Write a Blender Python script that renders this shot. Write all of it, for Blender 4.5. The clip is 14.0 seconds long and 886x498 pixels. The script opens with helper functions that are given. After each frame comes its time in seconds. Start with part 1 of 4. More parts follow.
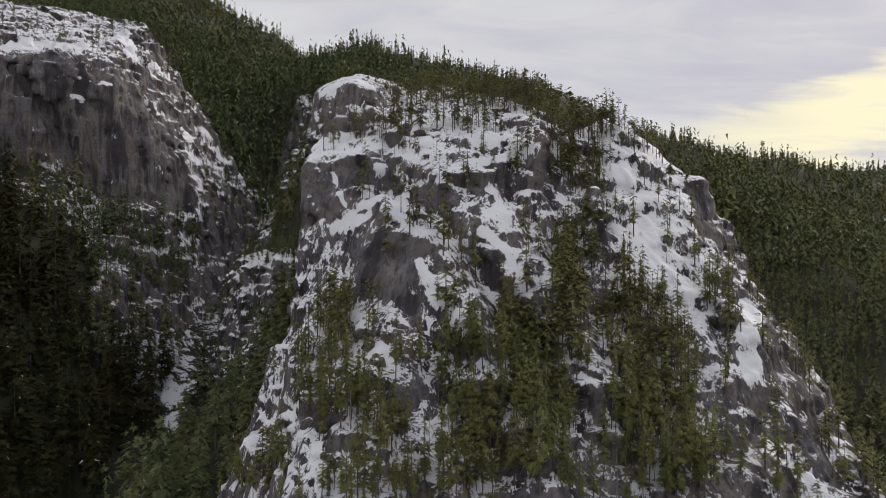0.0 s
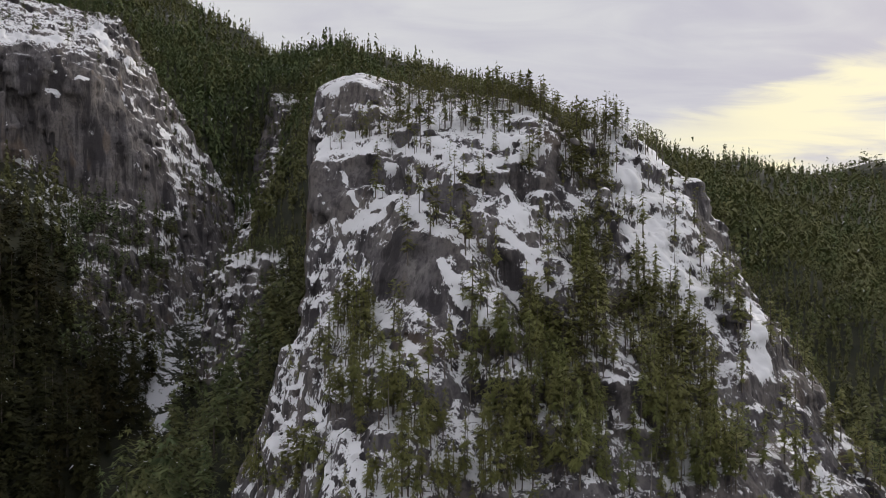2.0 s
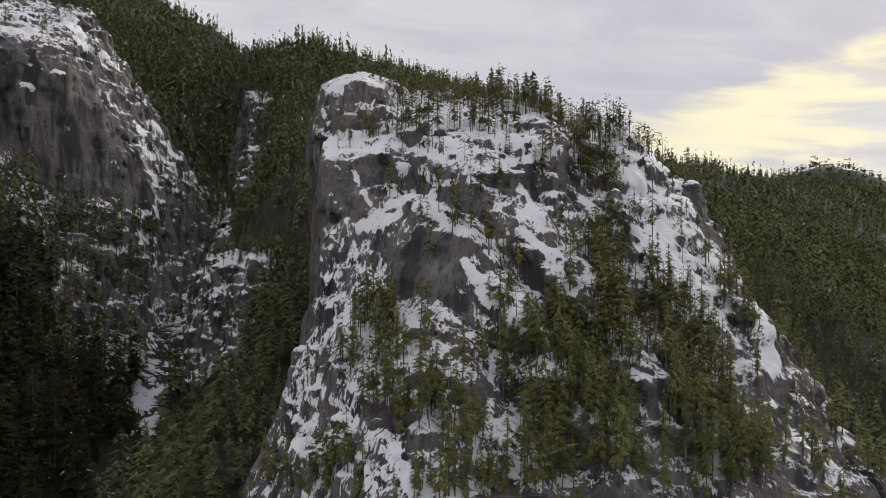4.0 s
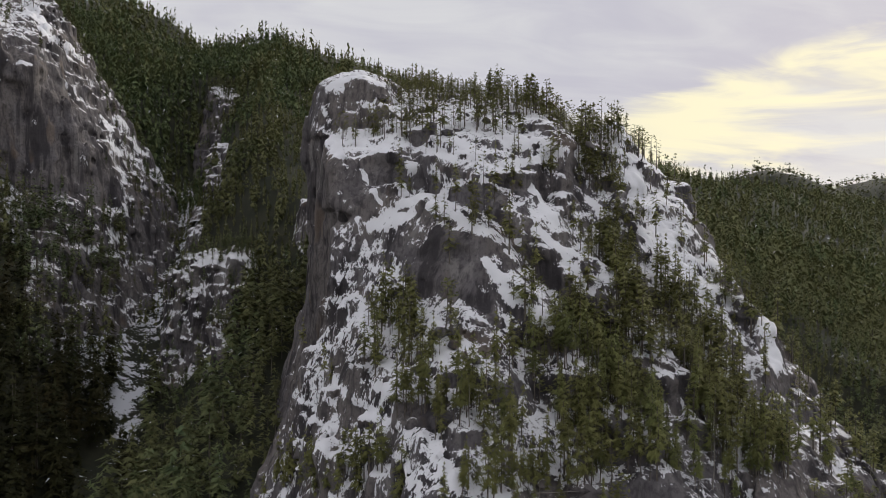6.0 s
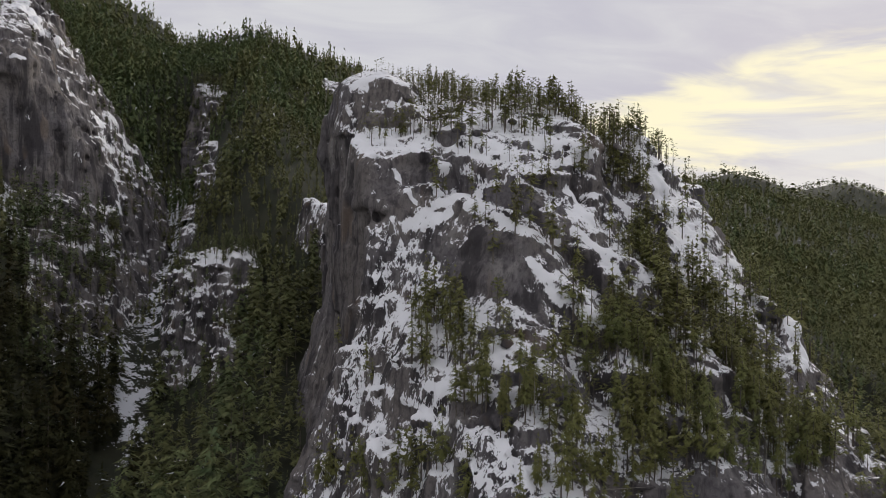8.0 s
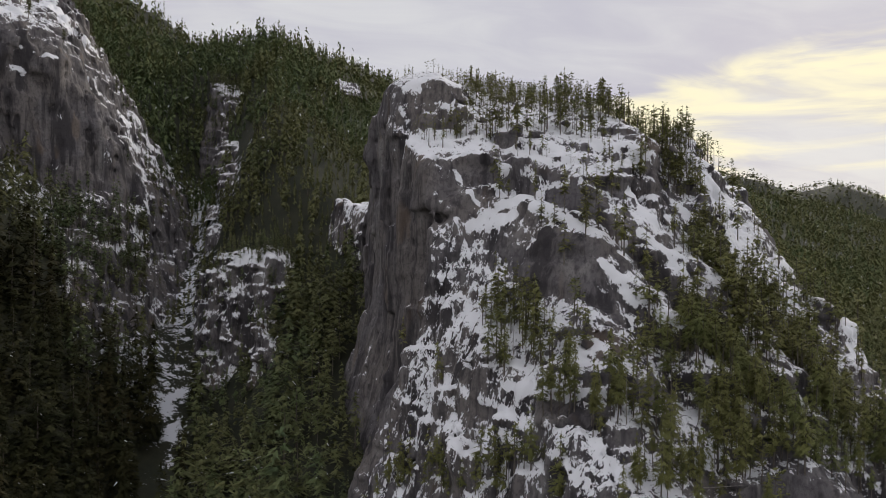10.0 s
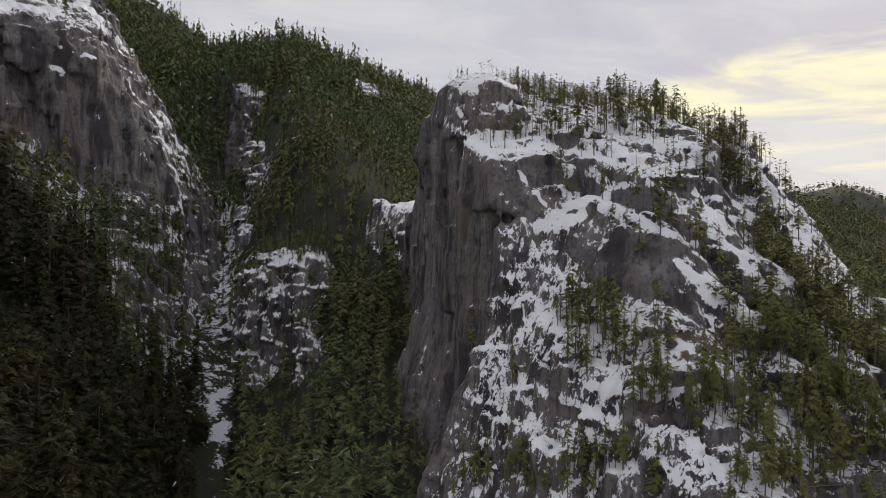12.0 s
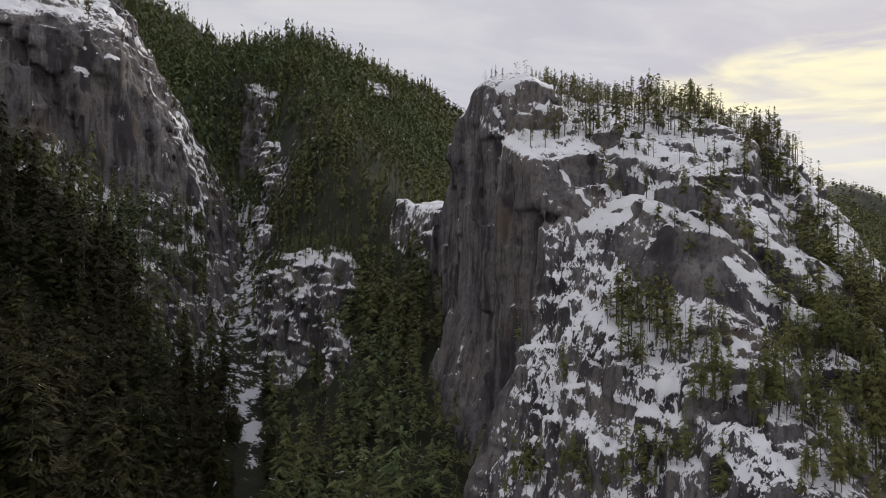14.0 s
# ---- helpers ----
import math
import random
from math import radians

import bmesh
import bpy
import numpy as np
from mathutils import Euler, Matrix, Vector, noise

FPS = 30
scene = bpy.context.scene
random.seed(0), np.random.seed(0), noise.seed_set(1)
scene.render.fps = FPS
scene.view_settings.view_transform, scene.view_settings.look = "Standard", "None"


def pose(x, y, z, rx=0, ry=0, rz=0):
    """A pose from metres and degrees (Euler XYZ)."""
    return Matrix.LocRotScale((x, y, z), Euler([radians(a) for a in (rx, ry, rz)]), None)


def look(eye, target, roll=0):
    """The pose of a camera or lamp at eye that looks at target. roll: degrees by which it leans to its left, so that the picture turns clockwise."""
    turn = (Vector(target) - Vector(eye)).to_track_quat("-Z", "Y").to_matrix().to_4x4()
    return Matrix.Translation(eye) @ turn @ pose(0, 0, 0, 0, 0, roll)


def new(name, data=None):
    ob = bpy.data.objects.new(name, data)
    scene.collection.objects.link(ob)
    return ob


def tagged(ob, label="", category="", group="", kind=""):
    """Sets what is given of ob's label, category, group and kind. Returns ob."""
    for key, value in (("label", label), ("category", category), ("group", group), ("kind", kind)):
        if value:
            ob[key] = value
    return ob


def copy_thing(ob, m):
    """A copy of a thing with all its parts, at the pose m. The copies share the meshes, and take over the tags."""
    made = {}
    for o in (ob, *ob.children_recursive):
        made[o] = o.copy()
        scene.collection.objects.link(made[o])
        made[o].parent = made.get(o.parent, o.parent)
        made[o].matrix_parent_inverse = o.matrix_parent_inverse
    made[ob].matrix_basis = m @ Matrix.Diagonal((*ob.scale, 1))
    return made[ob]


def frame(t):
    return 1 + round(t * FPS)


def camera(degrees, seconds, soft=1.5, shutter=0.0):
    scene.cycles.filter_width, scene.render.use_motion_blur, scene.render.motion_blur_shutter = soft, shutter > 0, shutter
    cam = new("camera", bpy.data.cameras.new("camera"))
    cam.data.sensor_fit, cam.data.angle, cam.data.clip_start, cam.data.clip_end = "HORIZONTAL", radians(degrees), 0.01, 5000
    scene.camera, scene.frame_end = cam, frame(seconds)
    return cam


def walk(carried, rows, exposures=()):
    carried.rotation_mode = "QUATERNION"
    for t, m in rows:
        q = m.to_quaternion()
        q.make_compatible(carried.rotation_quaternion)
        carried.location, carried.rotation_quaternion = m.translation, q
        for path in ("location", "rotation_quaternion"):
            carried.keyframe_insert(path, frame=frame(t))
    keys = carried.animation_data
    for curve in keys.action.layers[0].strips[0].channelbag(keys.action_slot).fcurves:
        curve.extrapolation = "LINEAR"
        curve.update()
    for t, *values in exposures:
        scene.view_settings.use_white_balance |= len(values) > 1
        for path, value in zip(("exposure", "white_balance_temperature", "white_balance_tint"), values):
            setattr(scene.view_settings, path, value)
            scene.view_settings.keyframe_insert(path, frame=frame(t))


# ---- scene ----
cam = camera(63.8, 14.0, soft=0.7)
METRES, EYE, TILT, LEAN, TURN = 150.0, 0.0, 0.0, 0.0, 0.0
ROWS = [
    (0.0, 0.0, 0.0, 0.0, -0.0, 0.0, -0.0),
    (0.5, -0.0313, -0.001, 0.0001, -0.53, -0.01, -0.02),
    (1.0, -0.0628, -0.0017, -0.0, -1.21, -0.0, -0.06),
    (1.5, -0.0945, -0.0019, -0.0004, -2.23, 0.01, -0.09),
    (2.0, -0.1263, -0.0017, -0.0005, -3.39, 0.0, -0.13),
    (2.5, -0.1583, -0.0006, -0.0008, -4.49, 0.02, -0.13),
    (3.0, -0.1906, 0.0014, -0.0012, -5.3, 0.03, -0.17),
    (5.5, -0.3644, 0.0205, -0.0044, -9.85, 0.07, -0.38),
    (6.0, -0.4022, 0.026, -0.005, -11.1, 0.08, -0.41),
    (6.5, -0.4409, 0.0326, -0.0056, -12.24, 0.09, -0.45),
    (7.0, -0.4805, 0.0397, -0.0065, -12.9, 0.1, -0.51),
    (7.5, -0.52, 0.0468, -0.0074, -13.45, 0.11, -0.58),
    (8.0, -0.5599, 0.0543, -0.008, -13.93, 0.15, -0.63),
    (10.5, -0.7598, 0.0923, -0.01, -14.58, 0.21, -0.81),
    (11.0, -0.7998, 0.101, -0.0106, -14.61, 0.22, -0.86),
    (11.5, -0.8391, 0.1104, -0.0116, -14.65, 0.25, -0.88),
    (12.0, -0.8763, 0.1188, -0.0122, -14.71, 0.25, -0.83),
    (12.5, -0.9101, 0.1263, -0.0132, -14.78, 0.25, -0.79),
    (13.0, -0.94, 0.1326, -0.0139, -14.84, 0.27, -0.75),
    (13.5, -0.966, 0.1375, -0.0145, -14.93, 0.26, -0.68),
    (14.0, -0.9869, 0.1416, -0.0145, -15.01, 0.25, -0.62),
]
walk(cam, [(t, pose(0, 0, EYE, TILT, LEAN, TURN) @ pose(METRES * x, METRES * y, METRES * z, 90 + pitch, roll, yaw)) for t, x, y, z, yaw, pitch, roll in ROWS])

# ---- sky and sun ----
SUN_AZ, SUN_EL = 42.0, 16.0          # degrees to the right of straight ahead, above the horizon


def link_nodes(tree):
    """Short makers of nodes in one tree."""
    nodes, links = tree.nodes, tree.links

    def put(socket, value):
        if hasattr(value, "is_output"):
            links.new(value, socket)
        else:
            socket.default_value = value

    def math_node(op, a, b=0.0, c=0.0, clamp=False):
        n = nodes.new("ShaderNodeMath")
        n.operation, n.use_clamp = op, clamp
        for i, v in enumerate((a, b, c)):
            put(n.inputs[i], v)
        return n.outputs[0]

    def noise_node(vector, scale, detail=4.0, rough=0.55, distort=0.0):
        n = nodes.new("ShaderNodeTexNoise")
        put(n.inputs["Vector"], vector)
        n.inputs["Scale"].default_value, n.inputs["Detail"].default_value = scale, detail
        n.inputs["Roughness"].default_value, n.inputs["Distortion"].default_value = rough, distort
        return n.outputs["Fac"]

    def mapped(vector, scale):
        n = nodes.new("ShaderNodeMapping")
        put(n.inputs["Vector"], vector)
        n.inputs["Scale"].default_value = scale
        return n.outputs[0]

    def smooth(value, low, high):
        n = nodes.new("ShaderNodeMapRange")
        n.interpolation_type = "SMOOTHSTEP"
        put(n.inputs["Value"], value)
        n.inputs["From Min"].default_value, n.inputs["From Max"].default_value = low, high
        return n.outputs["Result"]

    def blend(fac, a, b):
        n = nodes.new("ShaderNodeMix")
        n.data_type = "RGBA"
        put(n.inputs[0], fac)
        for socket, v in ((n.inputs[6], a), (n.inputs[7], b)):
            put(socket, v if hasattr(v, "is_output") else (*v, 1.0))
        return n.outputs[2]

    return nodes, links, put, math_node, noise_node, mapped, smooth, blend


def make_sky():
    world = bpy.data.worlds.new("overcast_sky")
    scene.world = world
    world.use_nodes = True
    tree = world.node_tree
    tree.nodes.clear()
    nodes, links, put, mth, noi, mapped, smooth, blend = link_nodes(tree)
    coord = nodes.new("ShaderNodeTexCoord").outputs["Generated"]
    split = nodes.new("ShaderNodeSeparateXYZ")
    links.new(coord, split.inputs[0])
    x, y, z = split.outputs
    # cloud layer: the direction carried up to a flat ceiling
    lift = mth("ADD", mth("MAXIMUM", z, 0.0), 0.16)
    flat = nodes.new("ShaderNodeCombineXYZ")
    links.new(mth("DIVIDE", x, lift), flat.inputs[0])
    links.new(mth("DIVIDE", y, lift), flat.inputs[1])
    ceiling = flat.outputs[0]
    broad = noi(mapped(ceiling, (0.55, 0.9, 1)), 1.0, 5.0, 0.5, 0.6)
    fine = noi(mapped(ceiling, (1.2, 2.6, 1)), 1.6, 5.0, 0.55, 0.8)
    body = mth("ADD", mth("MULTIPLY", broad, 0.7), mth("MULTIPLY", fine, 0.3))
    cloud = blend(smooth(body, 0.36, 0.62), (0.56, 0.55, 0.63), (0.74, 0.74, 0.75))
    # the bright opening low on the sun's side
    edge = mth("ADD", mth("MULTIPLY_ADD", x, 0.30, 0.072), mth("MULTIPLY", mth("SUBTRACT", fine, 0.5), 0.10))
    below = smooth(mth("SUBTRACT", edge, z), -0.012, 0.03)
    side = smooth(mth("ADD", x, mth("MULTIPLY", mth("SUBTRACT", broad, 0.5), 0.3)), 0.25, 0.46)
    ahead = smooth(y, 0.0, 0.35)
    streak = noi(mapped(coord, (1.6, 1.6, 11.0)), 1.5, 5.0, 0.55, 0.7)
    open_sky = mth("MULTIPLY", mth("MULTIPLY", below, side), mth("MULTIPLY", ahead, smooth(streak, 0.35, 0.53)))
    cloud = blend(open_sky, cloud, (1.0, 0.93, 0.66))
    sky = nodes.new("ShaderNodeTexSky")
    sky.sky_type, sky.sun_disc = "NISHITA", False
    sky.sun_elevation, sky.sun_rotation = radians(SUN_EL), radians(SUN_AZ)
    clear = nodes.new("ShaderNodeBackground")
    links.new(sky.outputs[0], clear.inputs["Color"])
    clear.inputs["Strength"].default_value = 0.05
    veil = nodes.new("ShaderNodeBackground")
    links.new(cloud, veil.inputs["Color"])
    veil.inputs["Strength"].default_value = 1.0
    both = nodes.new("ShaderNodeMixShader")
    both.inputs[0].default_value = 0.94
    links.new(clear.outputs[0], both.inputs[1])
    links.new(veil.outputs[0], both.inputs[2])
    out = nodes.new("ShaderNodeOutputWorld")
    links.new(both.outputs[0], out.inputs["Surface"])


make_sky()
sun = new("sun", bpy.data.lights.new("sun", "SUN"))
sun.data.energy, sun.data.angle, sun.data.color = 1.6, radians(25), (1.0, 0.93, 0.82)
a, e = radians(SUN_AZ), radians(SUN_EL + 14)
sun.matrix_world = look((0, 0, 300), (-math.sin(a) * math.cos(e) * 100, -math.cos(a) * math.cos(e) * 100, 300 - math.sin(e) * 100))

# ---- materials ----


def material(name):
    mat = bpy.data.materials.new(name)
    mat.use_nodes = True
    tree = mat.node_tree
    bsdf = tree.nodes["Principled BSDF"]
    return mat, bsdf, link_nodes(tree)


def rock_material(name, grey, warm, dark, snow_colour=(0.90, 0.90, 0.93)):
    """Weathered granite with water streaks and lichen; snow lies where the mesh's snow value, broken up by noise, is high."""
    mat, bsdf, (nodes, links, put, mth, noi, mapped, smooth, blend) = material(name)
    pos = nodes.new("ShaderNodeNewGeometry").outputs["Position"]
    large = noi(pos, 0.03, 4.0, 0.6, 0.5)
    band = noi(mapped(pos, (0.11, 0.11, 0.012)), 1.0, 5.0, 0.6, 0.35)
    streak = noi(mapped(pos, (0.42, 0.42, 0.030)), 1.0, 5.0, 0.6, 0.2)
    grain = noi(pos, 0.55, 8.0, 0.72)
    base = blend(smooth(large, 0.40, 0.62), grey, warm)
    base = blend(mth("MULTIPLY", smooth(band, 0.49, 0.60), 0.85), base, dark)
    base = blend(mth("MULTIPLY", smooth(band, 0.44, 0.34), 0.7), base, (0.27, 0.255, 0.245))
    base = blend(mth("MULTIPLY", smooth(streak, 0.50, 0.66), 0.6), base, dark)
    base = blend(mth("MULTIPLY", smooth(streak, 0.42, 0.30), 0.35), base, (0.27, 0.255, 0.24))
    base = blend(mth("MULTIPLY", smooth(grain, 0.47, 0.62), 0.45), base, tuple(0.8 * v for v in dark))
    stain = smooth(noi(mapped(pos, (0.07, 0.07, 0.03)), 1.0, 3.0, 0.5, 0.4), 0.60, 0.72)
    base = blend(mth("MULTIPLY", stain, 0.4), base, (0.20, 0.145, 0.10))
    att = nodes.new("ShaderNodeAttribute")
    att.attribute_name = "snow"
    mid = noi(mapped(pos, (0.44, 0.44, 0.19)), 1.0, 5.0, 0.62, 0.5)
    small = noi(mapped(pos, (1.5, 1.5, 0.75)), 1.0, 4.0, 0.7, 0.5)
    score = mth("ADD", att.outputs["Fac"], mth("ADD", mth("MULTIPLY", mth("SUBTRACT", mid, 0.5), 2.1), mth("MULTIPLY", mth("SUBTRACT", small, 0.5), 1.5)))
    snow = smooth(score, 0.48, 0.53)
    drift = blend(noi(pos, 0.5, 4.0, 0.6), tuple(0.94 * v for v in snow_colour), snow_colour)
    put(bsdf.inputs["Base Color"], blend(snow, base, drift))
    put(bsdf.inputs["Roughness"], mth("MULTIPLY_ADD", snow, -0.12, 0.88))
    bsdf.inputs["Specular IOR Level"].default_value = 0.25
    bump = nodes.new("ShaderNodeBump")
    bump.inputs["Strength"].default_value, bump.inputs["Distance"].default_value = 0.7, 0.9
    relief = mth("ADD", mth("MULTIPLY", streak, 0.9), mth("MULTIPLY", grain, 0.55))
    level = mth("ADD", mth("MULTIPLY", relief, mth("MULTIPLY_ADD", snow, -0.85, 1.0)), mth("MULTIPLY", snow, 0.5))
    links.new(level, bump.inputs["Height"])
    links.new(bump.outputs[0], bsdf.inputs["Normal"])
    return mat


def leaf_material(name, light, shade, brown, clumps=0.002):
    mat, bsdf, (nodes, links, put, mth, noi, mapped, smooth, blend) = material(name)
    geo = nodes.new("ShaderNodeNewGeometry")
    per_thing = nodes.new("ShaderNodeObjectInfo").outputs["Random"]
    island = geo.outputs["Random Per Island"]
    pos = geo.outputs["Position"]
    clump = smooth(noi(pos, 0.13, 3.0, 0.55), 0.34, 0.66)
    colour = blend(mth("ADD", mth("MULTIPLY", island, 0.2), mth("MULTIPLY", clump, 0.8)), shade, light)
    stand = noi(pos, 0.022, 3.0, 0.6)
    colour = blend(mth("MULTIPLY", smooth(mth("ADD", stand, mth("MULTIPLY", per_thing, 0.25)), 0.48, 0.74), 0.55), colour, brown)
    colour = blend(mth("MULTIPLY", smooth(noi(pos, 0.5, 3.0, 0.6), 0.45, 0.75), 0.35), colour, tuple(0.6 * v for v in shade))
    colour = blend(mth("GREATER_THAN", island, 1.0 - clumps), colour, (0.72, 0.73, 0.77))
    put(bsdf.inputs["Base Color"], colour)
    bsdf.inputs["Roughness"].default_value = 0.75
    bsdf.inputs["Specular IOR Level"].default_value = 0.15
    return mat


def bark_material(name, light, dark):
    mat, bsdf, (nodes, links, put, mth, noi, mapped, smooth, blend) = material(name)
    pos = nodes.new("ShaderNodeNewGeometry").outputs["Position"]
    grain = noi(mapped(pos, (4, 4, 0.7)), 1.0, 4.0, 0.6)
    put(bsdf.inputs["Base Color"], blend(smooth(grain, 0.35, 0.65), dark, light))
    bsdf.inputs["Roughness"].default_value = 0.9
    return mat


def ground_material(name):
    mat, bsdf, (nodes, links, put, mth, noi, mapped, smooth, blend) = material(name)
    pos = nodes.new("ShaderNodeNewGeometry").outputs["Position"]
    litter = blend(smooth(noi(pos, 0.08, 5.0, 0.6), 0.35, 0.65), (0.020, 0.024, 0.012), (0.036, 0.036, 0.019))
    att = nodes.new("ShaderNodeAttribute")
    att.attribute_name = "snow"
    mid = noi(pos, 0.16, 5.0, 0.65, 0.6)
    fine = noi(pos, 0.7, 4.0, 0.7)
    score = mth("ADD", att.outputs["Fac"], mth("ADD", mth("MULTIPLY", mth("SUBTRACT", mid, 0.5), 1.6), mth("MULTIPLY", mth("SUBTRACT", fine, 0.5), 0.9)))
    put(bsdf.inputs["Base Color"], blend(smooth(score, 0.46, 0.54), litter, (0.76, 0.77, 0.82)))
    bsdf.inputs["Roughness"].default_value = 0.9
    return mat


GRANITE = rock_material("granite_with_snow", (0.150, 0.138, 0.144), (0.184, 0.164, 0.156), (0.042, 0.038, 0.042))
NEEDLES = leaf_material("conifer_needles", (0.225, 0.245, 0.085), (0.118, 0.134, 0.050), (0.205, 0.190, 0.068))
PINE_NEEDLES = leaf_material("pine_needles", (0.222, 0.235, 0.090), (0.118, 0.130, 0.052), (0.205, 0.186, 0.070))
HILL_NEEDLES = leaf_material("hillside_needles", (0.168, 0.200, 0.084), (0.088, 0.124, 0.062), (0.190, 0.168, 0.070), 0.005)
# shade inside the dense gully forest is put into this darker needle colour
SHADED_NEEDLES = leaf_material("shaded_forest_needles", (0.054, 0.053, 0.020), (0.021, 0.025, 0.010), (0.060, 0.042, 0.016), 0.003)
BARK = bark_material("grey_bark", (0.19, 0.165, 0.14), (0.08, 0.066, 0.055))
DEAD_WOOD = bark_material("bleached_dead_wood", (0.36, 0.33, 0.30), (0.20, 0.18, 0.16))
GROUND = ground_material("forest_floor")

# ---- solid noise on arrays ----
RNG = np.random.default_rng(7)
PERM = np.tile(RNG.permutation(256), 3).astype(np.int64)
GRAD = RNG.normal(size=(256, 3)).astype(np.float32)
GRAD /= np.linalg.norm(GRAD, axis=1)[:, None]


def perlin(px, py, pz):
    """Gradient noise at arrays of places, about -0.7 to 0.7."""
    ix, iy, iz = np.floor(px).astype(np.int64), np.floor(py).astype(np.int64), np.floor(pz).astype(np.int64)
    fx, fy, fz = (px - ix).astype(np.float32), (py - iy).astype(np.float32), (pz - iz).astype(np.float32)
    ux, uy, uz = (f * f * f * (f * (f * 6 - 15) + 10) for f in (fx, fy, fz))
    total = np.zeros_like(fx)
    for cx in (0, 1):
        for cy in (0, 1):
            for cz in (0, 1):
                h = PERM[PERM[PERM[(ix + cx) & 255] + ((iy + cy) & 255)] + ((iz + cz) & 255)]
                g = GRAD[h]
                dot = g[:, 0] * (fx - cx) + g[:, 1] * (fy - cy) + g[:, 2] * (fz - cz)
                total += dot * (ux if cx else 1 - ux) * (uy if cy else 1 - uy) * (uz if cz else 1 - uz)
    return total


def cell_random(px, py, pz):
    ix, iy, iz = np.floor(px).astype(np.int64), np.floor(py).astype(np.int64), np.floor(pz).astype(np.int64)
    return PERM[PERM[PERM[ix & 255] + (iy & 255)] + (iz & 255)].astype(np.float32) / 255.0


def flat_noise(x, y, size, octaves=3):
    total, amp = 0.0, 1.0
    for k in range(octaves):
        total = total + amp * perlin(np.ravel(x) / size + 17.3 * k, np.ravel(y) / size - 9.1 * k, np.full(np.size(x), 0.37 + k)).reshape(np.shape(x))
        size, amp = size / 2.1, amp * 0.5
    return total


# ---- the lie of the land: forested mountainside, gully, far hills ----
RIDGE_X = (-900, -420, -225, -187, -90, 63, 198, 403, 800, 1600)
RIDGE_Y = (1300, 1150, 1022, 930, 880, 1200, 1500, 1900, 2300, 2700)
RIDGE_Z = (520, 420, 300, 250, 248, 300, 345, 385, 330, 250)
SPUR_X = (120, 250, 340, 452, 781, 1300, 2000)      # a lower wooded spur across the valley
SPUR_Y = (900, 1000, 1050, 1110, 1250, 1500, 1900)
SPUR_Z = (40, 130, 166, 146, 130, 115, 100)


def bump_at(x, y, cx, cy, h, sx, sy):
    return h * np.exp(-((x - cx) / sx) ** 2 - ((y - cy) / sy) ** 2)


def land(x, y):
    """Height of the wooded ground."""
    yr, zr = np.interp(x, RIDGE_X, RIDGE_Y), np.interp(x, RIDGE_X, RIDGE_Z)
    back = yr - y
    z = np.where(back > 0, zr - 0.46 * back - 8 * (1 - np.exp(-np.maximum(back, 0) / 60.0)), zr + 0.45 * back)
    ys, zs = np.interp(x, SPUR_X, SPUR_Y), np.interp(x, SPUR_X, SPUR_Z)
    spur = np.where(x > 60, zs - 0.42 * np.abs(ys - y) - 0.6 * np.maximum(160 - x, 0), -400)
    z = np.maximum(z, spur)
    gx = np.interp(y, (250, 370, 420, 500, 690, 760, 900), (-132, -138, -138, -156, -158, -150, -140))
    depth = np.interp(y, (200, 300, 370, 415, 480, 560, 690, 735, 775), (55, 82, 98, 102, 97, 89, 72, 35, 0))
    z = z - depth * np.exp(-((x - gx) / np.interp(y, (350, 440, 500, 600, 700), (70.0, 66.0, 52.0, 42.0, 32.0))) ** 2)
    z = np.where(y < 330, np.maximum(z, -118 + 0.10 * (y - 330) - 0.02 * (x + 150)), z)
    z = np.maximum(z, -170)
    # the valley's far side, and hills beyond it
    hills = bump_at(x, y, 1330, 1950, 242, 330, 260) + bump_at(x, y, 1990, 2250, 262, 420, 300) + bump_at(x, y, 900, 2500, 160, 500, 300) + bump_at(x, y, 2900, 2700, 190, 700, 400)
    z = np.where(y > np.minimum(yr, np.where(x > 340, ys, 1e9)) + 100, np.maximum(z, np.maximum(hills, 0)), z)
    z = z + 14 * flat_noise(x, y, 160.0, 3) * np.clip((np.hypot(x, y - 150) - 150) / 300, 0.1, 1)
    return z


def stretched(low, mid_low, mid_high, high, step, growth=1.12):
    """Steps along an axis: even between mid_low and mid_high, growing outwards."""
    inner = list(np.arange(mid_low, mid_high + 0.1, step))
    d, v = step, inner[-1]
    up = []
    while v < high:
        d *= growth
        v += d
        up.append(v)
    d, v = step, inner[0]
    down = []
    while v > low:
        d *= growth
        v -= d
        down.append(v)
    return np.array(down[::-1] + inner + up)


def mesh_from(name, verts, faces, mat, smooth_faces=True):
    me = bpy.data.meshes.new(name)
    me.from_pydata(verts.tolist() if hasattr(verts, "tolist") else verts, [], faces.tolist() if hasattr(faces, "tolist") else faces)
    me.materials.append(mat)
    if smooth_faces:
        me.polygons.foreach_set("use_smooth", np.ones(len(me.polygons), dtype=bool))
    me.update()
    return me


def set_snow(me, values):
    att = me.attributes.new("snow", "FLOAT", "POINT")
    att.data.foreach_set("value", values.astype(np.float32))


